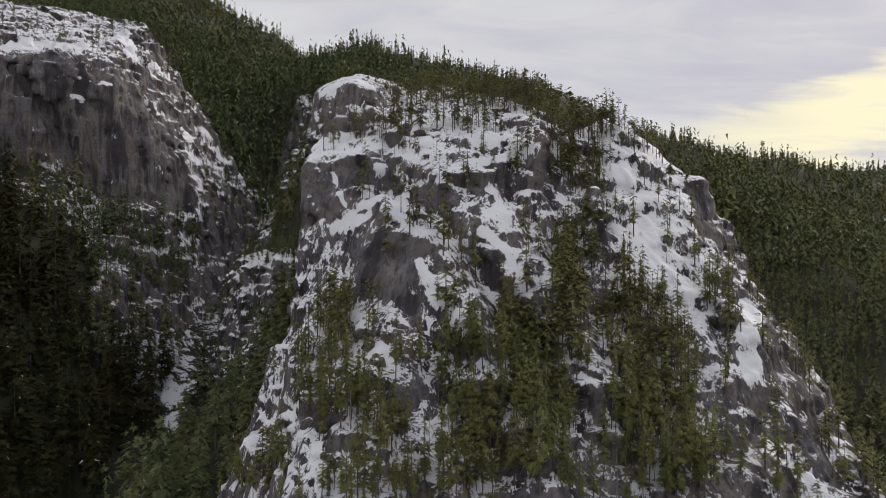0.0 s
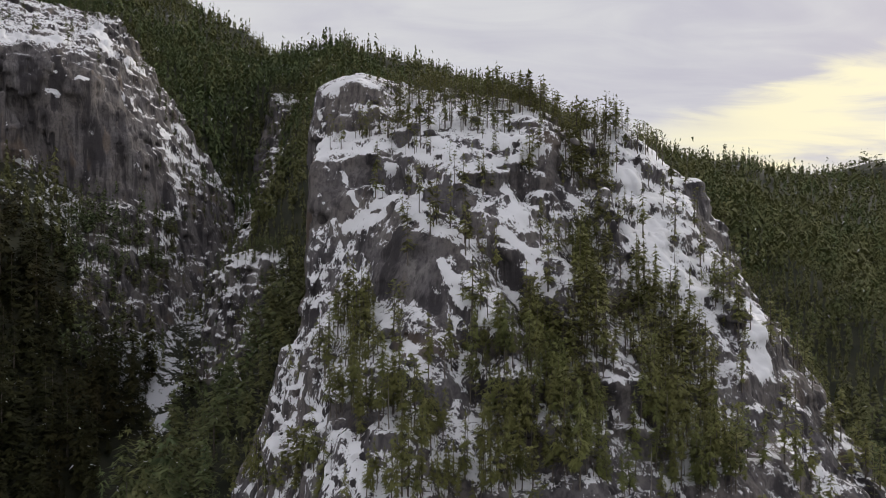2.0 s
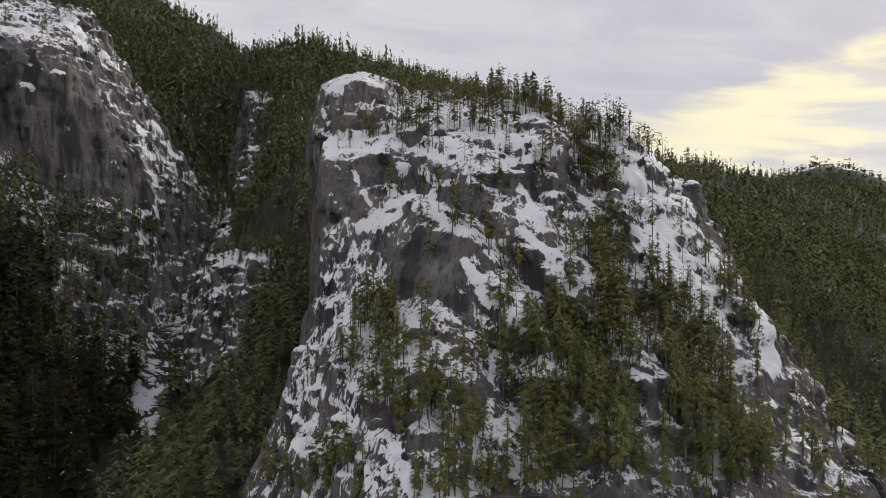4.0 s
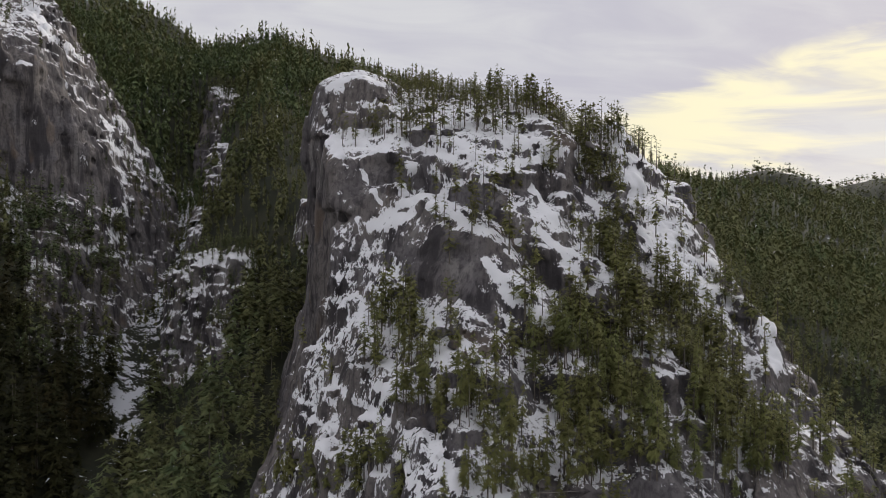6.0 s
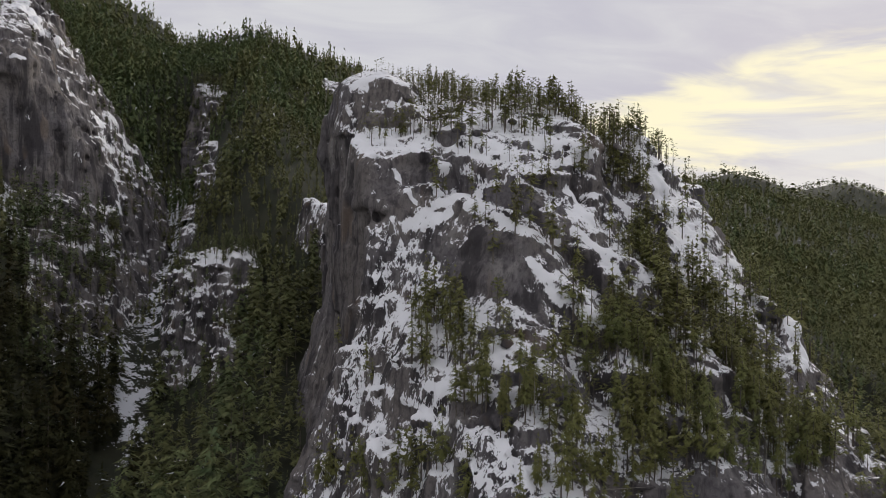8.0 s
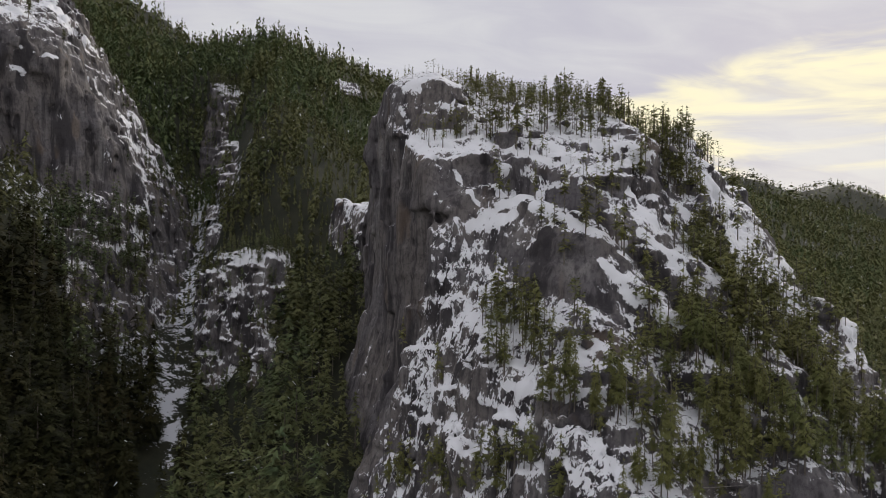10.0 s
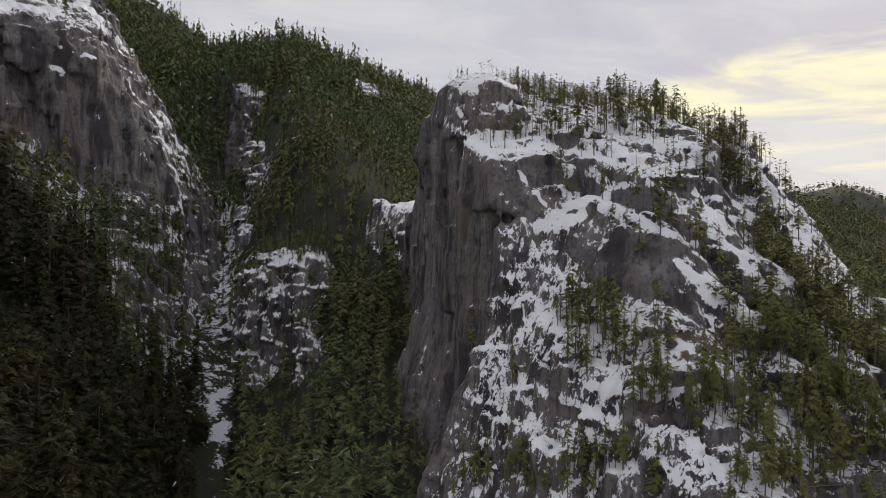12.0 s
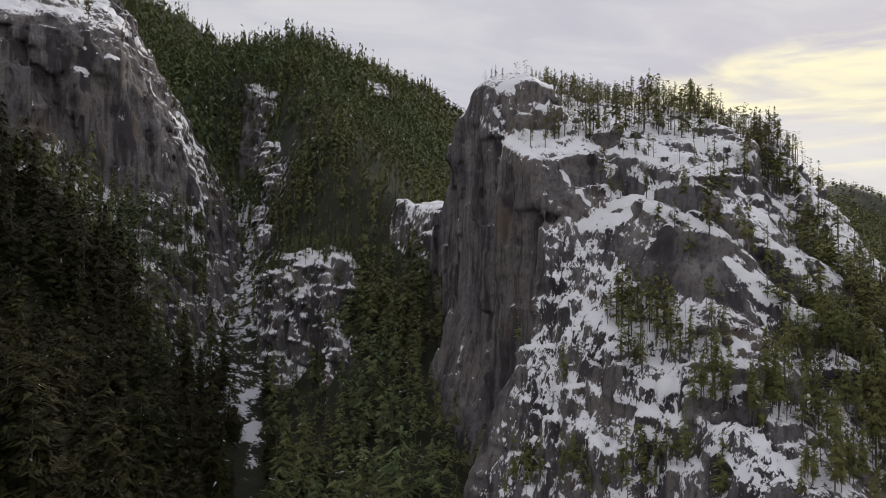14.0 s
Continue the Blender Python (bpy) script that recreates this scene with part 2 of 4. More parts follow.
def make_ground():
    xs = stretched(-3200, -420, 500, 4300, 7.0)
    ys = stretched(-2600, 150, 1300, 4400, 7.0)
    gx, gy = np.meshgrid(xs, ys, indexing="ij")
    gz = land(gx, gy)
    n, m = gx.shape
    idx = np.arange(n * m).reshape(n, m)
    faces = np.stack([idx[:-1, :-1], idx[1:, :-1], idx[1:, 1:], idx[:-1, 1:]], -1).reshape(-1, 4)
    me = mesh_from("ground", np.stack([gx, gy, gz], -1).reshape(-1, 3), faces, GROUND)
    snow = np.where(gy < 430, -0.05, 0.08) + 0.5 * flat_noise(gx, gy, 70.0, 2)
    near_gully = np.exp(-((gx + 148 + 4 * np.sin(gy / 9)) / 3.4) ** 2) * ((gy > 270) & (gy < 430)) * (0.75 + flat_noise(gx, gy, 16.0, 2))
    foot = np.clip(bump_at(gx, gy, -235, 440, 0.75, 70, 42) + bump_at(gx, gy, -168, 500, 0.8, 26, 70) + bump_at(gx, gy, -165, 630, 0.7, 22, 60), 0, 0.30)
    far_open = bump_at(gx, gy, 1650, 1700, 0.4, 260, 110)
    set_snow(me, (snow + 0.75 * near_gully + foot + far_open).ravel())
    return tagged(new("ground", me), "wooded mountain ground with patchy snow between the trees", "ground", kind="structure")


make_ground()

# ---- solid rock forms, each the overlap of a few sloping planes ----


def plane(point, normal):
    n = Vector(normal).normalized()
    return (n.x, n.y, n.z, n.dot(Vector(point)))


def slope(x, y, z, ax, ay):
    """The plane through (x, y, z) that rises ax per metre of x and ay per metre of y; the rock lies under it."""
    return plane((x, y, z), (-ax, -ay, 1.0))


def overlap(planes, px, py, pz, soft=2.0):
    """How far places lie outside a form (minus: inside), with edges rounded."""
    best = None
    for a, b, c, d in planes:
        v = a * px + b * py + c * pz - d
        if best is None:
            best = v
        else:
            h = np.clip(0.5 + 0.5 * (v - best) / soft, 0, 1)
            best = best + (v - best) * h + soft * h * (1 - h)
    return best


def joined(u, v, soft=2.0):
    h = np.clip(0.5 + 0.5 * (u - v) / soft, 0, 1)
    return u + (v - u) * h - soft * h * (1 - h)


TOWER = [plane((-53.7, 278.1, 21.8), (-0.991, -0.127, 0.033)), plane((-60.7, 289.0, 19.0), (-0.998, 0.066, -0.016)), plane((-9.8, 250.7, 33.9), (-0.256, -0.896, 0.364)),
         plane((-5.9, 254.8, 35.3), (-0.170, -0.879, 0.446)), plane((-4.9, 272.2, 45.2), (-0.172, -0.446, 0.879)), plane((0.3, 274.8, 54.7), (0.008, -0.282, 0.959)),
         plane((16.5, 276.3, 59.3), (0.380, -0.200, 0.903)), plane((0.0, 352.8, 81.7), (0.000, 0.740, 0.673)), plane((-42.6, 321.3, 71.5), (-0.561, 0.477, 0.677)),
         plane((55.1, 266.5, 36.4), (0.912, -0.306, 0.272))]
CAP = [plane((-53.1, 315.0, 72.5), (-0.571, 0.512, 0.642)), plane((-54.5, 303.0, 60.0), (-0.985, -0.160, 0.050)), plane((-44.5, 296.3, 63.2), (-0.264, -0.904, 0.336)),
       plane((-37.5, 302.6, 75.1), (0.282, -0.154, 0.947)), plane((-45.1, 301.4, 69.7), (-0.285, -0.331, 0.900)), plane((-30.2, 298.1, 67.8), (0.749, -0.439, 0.497)),
       plane((-42.0, 316.6, 79.3), (-0.000, 0.514, 0.857)), plane((-42.0, 336.7, 66.3), (0.000, 0.981, 0.196)), plane((-42.3, 305.0, 38.0), (-0.025, 0.003, -1.000))]
SHELF = [plane((14.1, 235.8, 22.0), (0.037, -0.746, 0.665)), plane((13.1, 234.6, 29.4), (-0.094, -0.338, 0.936)), plane((4.6, 228.6, 21.9), (-0.702, -0.698, 0.141)),
         plane((16.2, 236.9, 22.2), (0.665, -0.333, 0.669)), plane((14.0, 261.8, 22.4), (0.000, 0.995, 0.100))]
BENCH = [plane((-28.7, 233.2, -5.7), (-0.689, -0.618, 0.379)), plane((-30.0, 225.4, -1.3), (-0.005, -0.876, 0.482)), plane((-20.6, 230.3, 17.6), (0.382, -0.068, 0.922)),
         plane((0.9, 220.4, 14.3), (0.808, -0.303, 0.505)), plane((-39.3, 261.1, -9.9), (-0.301, 0.940, -0.159)), plane((-59.5, 240.0, -42.0), (-0.970, -0.150, 0.190))]
NOSE = [plane((-3.0, 199.4, -1.2), (0.167, -0.646, 0.745)), plane((-6.4, 205.4, -9.3), (-0.628, -0.708, 0.324)), plane((0.1, 204.3, -4.7), (0.651, -0.350, 0.674)),
        plane((-6.6, 227.8, -7.9), (-0.078, 0.992, 0.098)), plane((-6.0, 204.5, -7.9), (-0.284, -0.733, 0.618))]
APRON = [plane((-31.1, 184.6, -27.4), (-0.886, -0.296, 0.358)), plane((2.0, 188.4, -32.2), (0.195, -0.637, 0.746)), plane((34.5, 171.2, -9.8), (0.668, -0.461, 0.585)),
         plane((-11.9, 186.7, -23.7), (-0.545, -0.382, 0.746)), plane((4.3, 192.9, 3.2), (0.099, -0.049, 0.994)), plane((-12.1, 267.6, -43.0), (-0.164, 0.986, -0.041))]
DOME = [plane((75.8, 253.7, 11.1), (0.424, -0.694, 0.581)), plane((85.7, 249.1, 22.4), (0.617, -0.338, 0.711)), plane((79.7, 251.7, 14.1), (0.668, -0.463, 0.583)),
        plane((63.1, 247.1, 33.5), (-0.433, -0.289, 0.854)), plane((60.0, 246.7, 18.4), (-0.786, -0.436, 0.439)), plane((75.0, 293.0, 57.6), (0.000, 0.625, 0.781)),
        plane((109.0, 283.0, 5.0), (0.936, 0.000, 0.352))]
BUTTRESS = [plane((99.0, 279.2, 12.4), (0.720, -0.632, 0.286)), plane((101.3, 276.3, 20.4), (0.339, -0.381, 0.860)), plane((96.4, 273.0, 15.7), (-0.204, -0.865, 0.458)),
            plane((87.4, 278.8, 14.3), (-0.970, -0.108, 0.216)), plane((103.5, 307.4, 17.5), (0.192, 0.962, 0.192))]
RIGHT_RIB = [plane((106.0, 214.1, -41.4), (0.149, -0.844, 0.515)), plane((106.1, 219.4, -44.2), (0.742, -0.401, 0.537)), plane((110.7, 215.9, -30.4), (0.351, -0.252, 0.902)),
             plane((86.8, 213.2, -35.9), (-0.848, -0.318, 0.424)), plane((105.0, 266.1, -35.8), (-0.000, 0.981, 0.196))]
FOOT = [plane((-65.1, 296.1, -60.3), (-0.956, -0.108, 0.273)), plane((-71.0, 286.5, -57.2), (-0.453, -0.855, 0.252)), plane((-78.4, 289.1, -46.2), (-0.627, -0.348, 0.697)),
        plane((-45.0, 296.0, -60.0), (1.000, 0.000, 0.000)), plane((-71.5, 335.5, -48.0), (-0.132, 0.949, 0.287))]
BACK_KNOB = [plane((-50, 432, 22), (-0.8, -0.5, 0.2)), slope(-42, 440, 27, 0.1, 0.3), plane((-34, 440, 20), (0.9, -0.2, 0.3)), plane((-42, 460, 10), (0, 1, 0.3))]


def rock_detail(px, py, pz, blocky=1.0, flutes=1.0, ledges=1.0):
    """Relief of jointed granite, metres outwards."""
    big = perlin(px / 34, py / 34, pz / 40) * 3.0 + perlin(px / 13, py / 13, pz / 17) * 2.4
    wx, wy, wz = (perlin(px / 15 + o, py / 15, pz / 15) * 6.0 for o in (3.1, 21.7, 44.2))
    u, v = 0.84 * px + 0.54 * py + wx, -0.54 * px + 0.84 * py + wy
    blocks = (cell_random(u / 8.5, v / 8.5, (pz + wz) / 11) - 0.5) * 2.3 + (cell_random(u / 3.6, v / 3.6, (pz + wz) / 5) - 0.5) * 0.9
    crack = np.abs(perlin(px / 7 + 5, py / 7, pz / 70))
    flute = np.clip(crack, 0, 0.16) * 9.0 - 0.9
    wave = perlin(px / 26 + 9, py / 26, pz / 9) + 0.5 * perlin(px / 11 + 2, py / 11, pz / 4.5)
    ledge = np.clip(wave * 5.0, -1.0, 1.0) * 1.1
    fine = perlin(px / 4.3, py / 4.3, pz / 4.3) * 0.6 + perlin(px / 2.1, py / 2.1, pz / 3.0) * 0.25
    return big + blocky * blocks + flutes * flute + ledges * ledge + fine


def solid(name, form, low, high, cell, detail, mat, bias=None, pieces=()):
    """A closed rock skin round the places where form is negative, by surface nets on a grid of that cell."""
    axes = [np.arange(a, b + cell, cell, dtype=np.float32) for a, b in zip(low, high)]
    dims = tuple(len(a) for a in axes)
    f = np.empty(dims, dtype=np.float32)
    for i in range(0, dims[0], 24):
        gx, gy, gz = np.meshgrid(axes[0][i:i + 24], axes[1], axes[2], indexing="ij")
        block = form(gx, gy, gz).astype(np.float32)
        near = np.abs(block) < 9.0
        p = gx[near], gy[near], gz[near]
        block[near] -= detail(*p)
        f[i:i + 24] = block
    inside = f < 0
    count = np.zeros(tuple(d - 1 for d in dims), dtype=np.int8)
    corners = [(i, j, k) for i in (0, 1) for j in (0, 1) for k in (0, 1)]
    cut = lambda a, i, j, k: a[i:dims[0] - 1 + i, j:dims[1] - 1 + j, k:dims[2] - 1 + k]
    for c in corners:
        count += cut(inside, *c)
    active = (count > 0) & (count < 8)
    cells = np.argwhere(active)
    index = np.full(active.shape, -1, dtype=np.int64)
    index[active] = np.arange(len(cells))
    total, hits = np.zeros((len(cells), 3)), np.zeros(len(cells))
    values = {c: f[cells[:, 0] + c[0], cells[:, 1] + c[1], cells[:, 2] + c[2]] for c in corners}
    for c in corners:
        for axis in range(3):
            if c[axis] == 0:
                d = tuple(1 if k == axis else c[k] for k in range(3))
                va, vb = values[c], values[d]
                cross = (va < 0) != (vb < 0)
                t = np.where(cross, va / np.where(cross, va - vb, 1), 0)
                q = np.repeat(np.array(c, dtype=float)[None], len(cells), 0)
                q[:, axis] += t
                total += q * cross[:, None]
                hits += cross
    verts = (cells + total / np.maximum(hits, 1)[:, None]) * cell + np.array(low)
    faces = []
    for axis in range(3):
        b, c = (axis + 1) % 3, (axis + 2) % 3
        sl = [slice(1, d - 1) for d in dims]
        sl[axis] = slice(0, dims[axis] - 1)
        first = inside[tuple(sl)]
        sl2 = list(sl)
        sl2[axis] = slice(1, dims[axis])
        second = inside[tuple(sl2)]
        at = np.argwhere(first != second)
        flip = first[first != second]
        off = np.ones(3, dtype=int)
        off[axis] = 0
        at = at + off

        def pick(db, dc):
            w = at.copy()
            w[:, b] -= db
            w[:, c] -= dc
            return index[w[:, 0], w[:, 1], w[:, 2]]
        quad = np.stack([pick(1, 1), pick(0, 1), pick(0, 0), pick(1, 0)], -1)
        quad[~flip] = quad[~flip][:, ::-1]
        faces.append(quad)
    faces = np.concatenate(faces)
    faces = faces[(faces >= 0).all(1)]
    me = mesh_from(name, verts, faces, mat)
    normals = np.empty(len(me.vertices) * 3, dtype=np.float32)
    me.vertices.foreach_get("normal", normals)
    normals = normals.reshape(-1, 3)
    score = 0.48 + np.clip((normals[:, 2] - 0.70) * 0.95, -0.6, 0.4)
    if bias is not None:
        score = score + bias(verts, normals)
    deep = np.clip((score - 0.75) * 2.0, 0, 1) * np.clip(normals[:, 2] * 2.5, 0, 1)
    verts = verts + deep[:, None] * (0.35 * normals + np.array((0.0, 0.0, 0.35)))
    if not pieces:
        me.vertices.foreach_set("co", verts.astype(np.float32).ravel())
        me.update()
        set_snow(me, score)
        return new(name, me), verts, normals
    bpy.data.meshes.remove(me)
    root = new(name)
    middle = verts[faces].mean(1)
    which = np.argmin(np.stack([overlap(planes, middle[:, 0], middle[:, 1], middle[:, 2]) for _, planes in pieces]), axis=0)
    for k, (piece, _) in enumerate(pieces):
        mine = faces[which == k]
        if not len(mine):
            continue
        used, back = np.unique(mine, return_inverse=True)
        sub = mesh_from(piece, verts[used], back.reshape(-1, 4), mat)
        set_snow(sub, score[used])
        sub.normals_split_custom_set_from_vertices([tuple(n) for n in normals[used].tolist()])
        ob = new(piece, sub)
        ob.parent = root
    return root, verts, normals


# ledges with a drop below: middle of the lip, the way the drop faces (degrees from -y towards +x), width, height
STEPS = [
    (-27, 190, -38, -25, 20, 10), (-43, 194, -45, -35, 9, 8), (-52, 198, -57, -45, 8, 9), (-17, 184, -34, -10, 8, 4),
    (-23, 199, -28, -15, 5, 4), (-15, 268, 43, -25, 10, 8), (-34, 294, 60, -25, 13, 9), (-50, 300, 58, -45, 7, 8),
    (-10, 246, 24, -25, 11, 12), (11, 243, 30, -8, 22, 11), (-39, 262, 33.5, -37, 23, 14), (9, 234, 25.5, -5, 17, 9), (-21, 263, 31, -45, 8, 10),
    (64, 266, 35, 20, 14, 8), (21, 234, 13, 5, 12, 7), (-14, 179, -38, -5, 10, 7), (26, 173, -47, 5, 12, 5),
]


def step_form(x, y, z, sx, sy, sz, yaw, wide, tall):
    c, s = math.cos(radians(yaw)), math.sin(radians(yaw))
    u, v, w = (x - sx) * c + (y - sy) * s, -(x - sx) * s + (y - sy) * c, z - sz
    v = v + 0.035 * u * u / max(wide, 6)
    best = np.maximum(w - 0.22 * v, -v - 0.16 * w)
    return np.maximum(np.maximum(best, np.abs(u) - wide / 2 - 0.25 * w), np.maximum(-w - tall, v - 10))


# gullies, chimneys and cracks: from, to, half width, depth
DENTS = [
    (-20, 253, 18, -18, 272, 40, 6, 5), (41, 262, 41, 44, 228, 2, 6.5, 12), (48, 226, -4, 52, 178, -52, 9, 4), (-57, 318, 50, -58, 300, -25, 1.7, 3.5),
    (-46, 259, 9, -57, 263, -30, 5, 8), (-57, 263, -30, -63, 266, -95, 6, 9), (-54, 292, 25, -60, 285, -60, 1.3, 2.5), (-58, 312, 50, -46, 299, 49, 1.8, 3), (9, 222, -2, 28, 196, -30, 3.5, 2.5),
    (-52, 276, 28, -56, 274, -20, 1.2, 2), (-56, 340, 30, -58, 335, -40, 1.6, 3),
]


def dent(f, x, y, z, rows):
    for ax, ay, az, bx, by, bz, r, deep in rows:
        dx, dy, dz = bx - ax, by - ay, bz - az
        t = np.clip(((x - ax) * dx + (y - ay) * dy + (z - az) * dz) / (dx * dx + dy * dy + dz * dz), 0, 1)
        away = (x - ax - t * dx) ** 2 + (y - ay - t * dy) ** 2 + (z - az - t * dz) ** 2
        f = f + deep * np.exp(-away / (r * r))
    return f


# the masses that lean on the headwall: planes, rounding of their edges, growth, fillet where they join
MASSES = [(CAP, 5, 1.0, 5), (SHELF, 2.0, 0, 1), (BENCH, 5, 1.2, 1.2), (NOSE, 2.5, 0, 1.5), (APRON, 2, 0, 4), (DOME, 4, 0, 3), (BUTTRESS, 2.5, 0, 1), (RIGHT_RIB, 3, 0, 1.5), (FOOT, 2, 0, 1.5)]


def main_form(x, y, z):
    f = overlap(TOWER, x, y, z)
    for planes, round_edge, grow, fillet in MASSES:
        f = joined(f, overlap(planes, x, y, z, round_edge) - grow, fillet)
    near = np.abs(f) < 16
    g, p, q, r = f[near], x[near], y[near], z[near]
    g = dent(g, p, q, r, DENTS)
    for row in STEPS:
        g = joined(g, step_form(p, q, r, *row), 0.7)
    f[near] = g
    return f


def columns(x, y, z):
    """Upright joints that part the side wall into columns of uneven width, each a little out of line."""
    along = y - 0.5 * x + 2.2 * perlin(x / 30, y / 30, z / 34) + 1.0 * perlin(x / 9, y / 9 + 4, z / 22)
    out = np.zeros_like(along)
    for width, depth, groove in ((11.0, 2.6, 1.6), (4.7, 1.1, 0.7)):
        u = along / width + 0.35 * np.sin(along / width * 2.7)
        k = np.floor(u)
        rung = np.floor(z / (3.2 * width) + 0.37 * k)
        edge = np.abs(u - k - 0.5)
        out += depth * (cell_random(k + 0.5, rung + 0.5, np.full_like(k, 3.5)) - 0.5) - groove * np.clip((edge - 0.40) / 0.10, 0, 1) ** 2
    return out


def main_detail(x, y, z):
    wall = np.clip((-x - 36) / 14, 0, 1) * np.clip((y - 247) / 10, 0, 1)
    calm = np.clip(1.3 - np.hypot((x + 12) / 34, (y - 226) / 24), 0, 0.45) + np.clip(1.2 - np.hypot((x + 40) / 18, (y - 310) / 18), 0, 0.45)
    side = np.clip((250 - y) / 8, 0, 1) * np.clip((-20 - x) / 10, 0, 1)
    relief = rock_detail(x, y, z, 1.0 - 0.4 * wall, 0.5 - 0.2 * wall + 0.9 * side, 1.0 - 0.7 * wall - 0.75 * side) * (1 - np.minimum(calm, 0.5))
    return relief * (1 - 0.35 * wall) + wall * columns(x, y, z) * np.clip((55 - z) / 8, 0.3, 1)


def reach(v, ax, ay, az, bx, by, bz, r):
    """1 along the line from a to b, falling to 0 some way past r."""
    a, d = np.array((ax, ay, az)), np.array((bx - ax, by - ay, bz - az))
    t = np.clip(((v - a) @ d) / (d @ d), 0, 1)
    away = np.linalg.norm(v - a - t[:, None] * d, axis=1)
    return np.clip(2.0 * (1 - away / (1.5 * r)), 0, 1)


# snowfields and bare slabs: from, to, half width, how much more snow (minus: less)
SUMMIT_SNOW = [
    (-51, 297, 65, -37, 301, 72, 1.9, 0.8), (-37, 301, 72, -26, 293, 66, 1.9, 0.8), (-54, 301, 62, -46, 295, 64, 1.7, 0.6), (-53, 296, 56, -50, 294, 50, 1.2, 0.6),
    (-38, 292, 59, -33, 289, 55, 1.6, 0.6), (-49, 290, 44, -48, 263, 34, 1.7, 0.8), (-49, 263, 33, -32, 258, 35, 1.4, 0.9), (-42, 288, 45, -31, 285, 45, 2.5, 0.6),
    (-18, 290, 53, -11, 283, 50, 1.8, 0.6), (-27, 286, 54, -17, 309, 61, 1.9, 0.4), (-23, 264, 38, -18, 268, 40, 1.1, 0.7),
]
GULLY_SNOW = [
    (-22, 255, 29, -26, 249, 20, 2.4, 0.9), (-16, 251, 28, -11, 245, 22, 2.0, 0.6), (-40, 259, 28, -38, 257, 23, 0.8, 0.8), (-37, 252, 20, -34, 249, 15, 0.8, 0.9),
    (-48, 253, 14, -41, 248, 10, 1.2, 0.45), (-6, 258, 39, -1, 244, 31, 2.8, 0.5), (-16, 261, 37, -10, 248, 30, 2.5, 0.45), (-1, 280, 50, 6, 272, 47, 1.8, 0.4),
]
ARC_SNOW = [
    (-38, 247, 7, -31, 245, 12, 1.7, 0.8), (-31, 245, 12, -23, 241, 16, 1.7, 0.8), (-23, 241, 16, -13, 245, 19, 1.7, 0.8), (-33, 242, 7, -25, 238, 12, 2.1, 0.7),
    (-14, 245, 17, -13, 223, 10, 1.3, 1.1), (-13, 223, 10, -8, 216, 5, 1.2, 1.1), (-8, 216, 5, 7, 222, 2, 1.2, 1.1), (-19, 235, 14, -15, 233, 12, 1.7, 0.9),
    (-8, 212, -2, -5, 205, -8, 1.1, 1.0), (-5, 205, -8, -2, 199, -15, 1.5, 0.8),
]
SHELF_SNOW = [
    (2, 240, 27, 18, 244, 31, 1.6, 1), (18, 244, 31, 30, 249, 34, 1.6, 1), (-11, 245, 22, -1, 237, 23, 1.2, 0.9), (12, 253, 39, 29, 250, 36, 2.5, 0.7),
    (15, 235, 21, 18, 233, 16, 1.6, 0.6), (18, 229, 14, 20, 225, 9, 1.5, 0.6), (28, 240, 19, 30, 237, 8, 1.4, 0.5), (12, 220, 6, 20, 217, -0, 1.5, 0.9),
    (21, 217, -1, 22, 209, -11, 2.2, 0.45), (41, 246, 17, 45, 243, 13, 1.3, 0.8), (44, 235, 2, 48, 233, -0, 1.0, 0.7), (-1, 198, -15, 8, 188, -23, 2.1, 0.5),
]
DOME_SNOW = [
    (64, 269, 36, 73, 271, 32, 1.4, 0.8), (66, 261, 27, 69, 254, 11, 3.8, 1.2), (69, 254, 11, 71, 236, -6, 4.6, 1.2), (71, 236, -6, 77, 230, -14, 4.5, 0.9),
    (87, 252, 1, 96, 250, -8, 1.9, 0.6), (83, 276, 25, 83, 261, 16, 1.4, 0.4), (68, 227, -15, 81, 224, -23, 2.9, 0.45),
]
SIDE_SNOW = [
    (109, 252, -21, 94, 217, -27, 3.5, 1), (93, 218, -27, 93, 212, -38, 3.2, 0.8), (94, 197, -56, 102, 199, -66, 5.5, 0.8), (132, 240, -55, 139, 237, -64, 3.6, 0.7),
    (117, 225, -57, 121, 218, -67, 2.1, 0.4), (125, 264, -28, 128, 256, -34, 1.2, 0.7), (86, 209, -35, 91, 210, -41, 1.8, 0.5), (48, 186, -38, 52, 187, -47, 1.4, 0.7),
    (52, 183, -49, 52, 171, -56, 1.5, 0.6),
]
APRON_SNOW = [
    (-23, 206, -21, -22, 199, -26, 1.6, 0.7), (-22, 200, -25, -23, 188, -31, 1.6, 0.7), (-17, 193, -27, -13, 182, -32, 1.8, 0.9), (-40, 202, -39, -36, 187, -38, 1.4, 1),
    (-36, 187, -38, -24, 177, -37, 1.3, 1), (-46, 207, -44, -40, 195, -45, 1.4, 0.9), (-18, 178, -36, -12, 178, -36, 0.9, 0.8), (-11, 166, -49, -1, 164, -51, 2.4, 0.6),
    (-1, 164, -51, 9, 165, -54, 2.5, 0.6), (-24, 160, -52, -18, 156, -54, 1.9, 0.6),
]
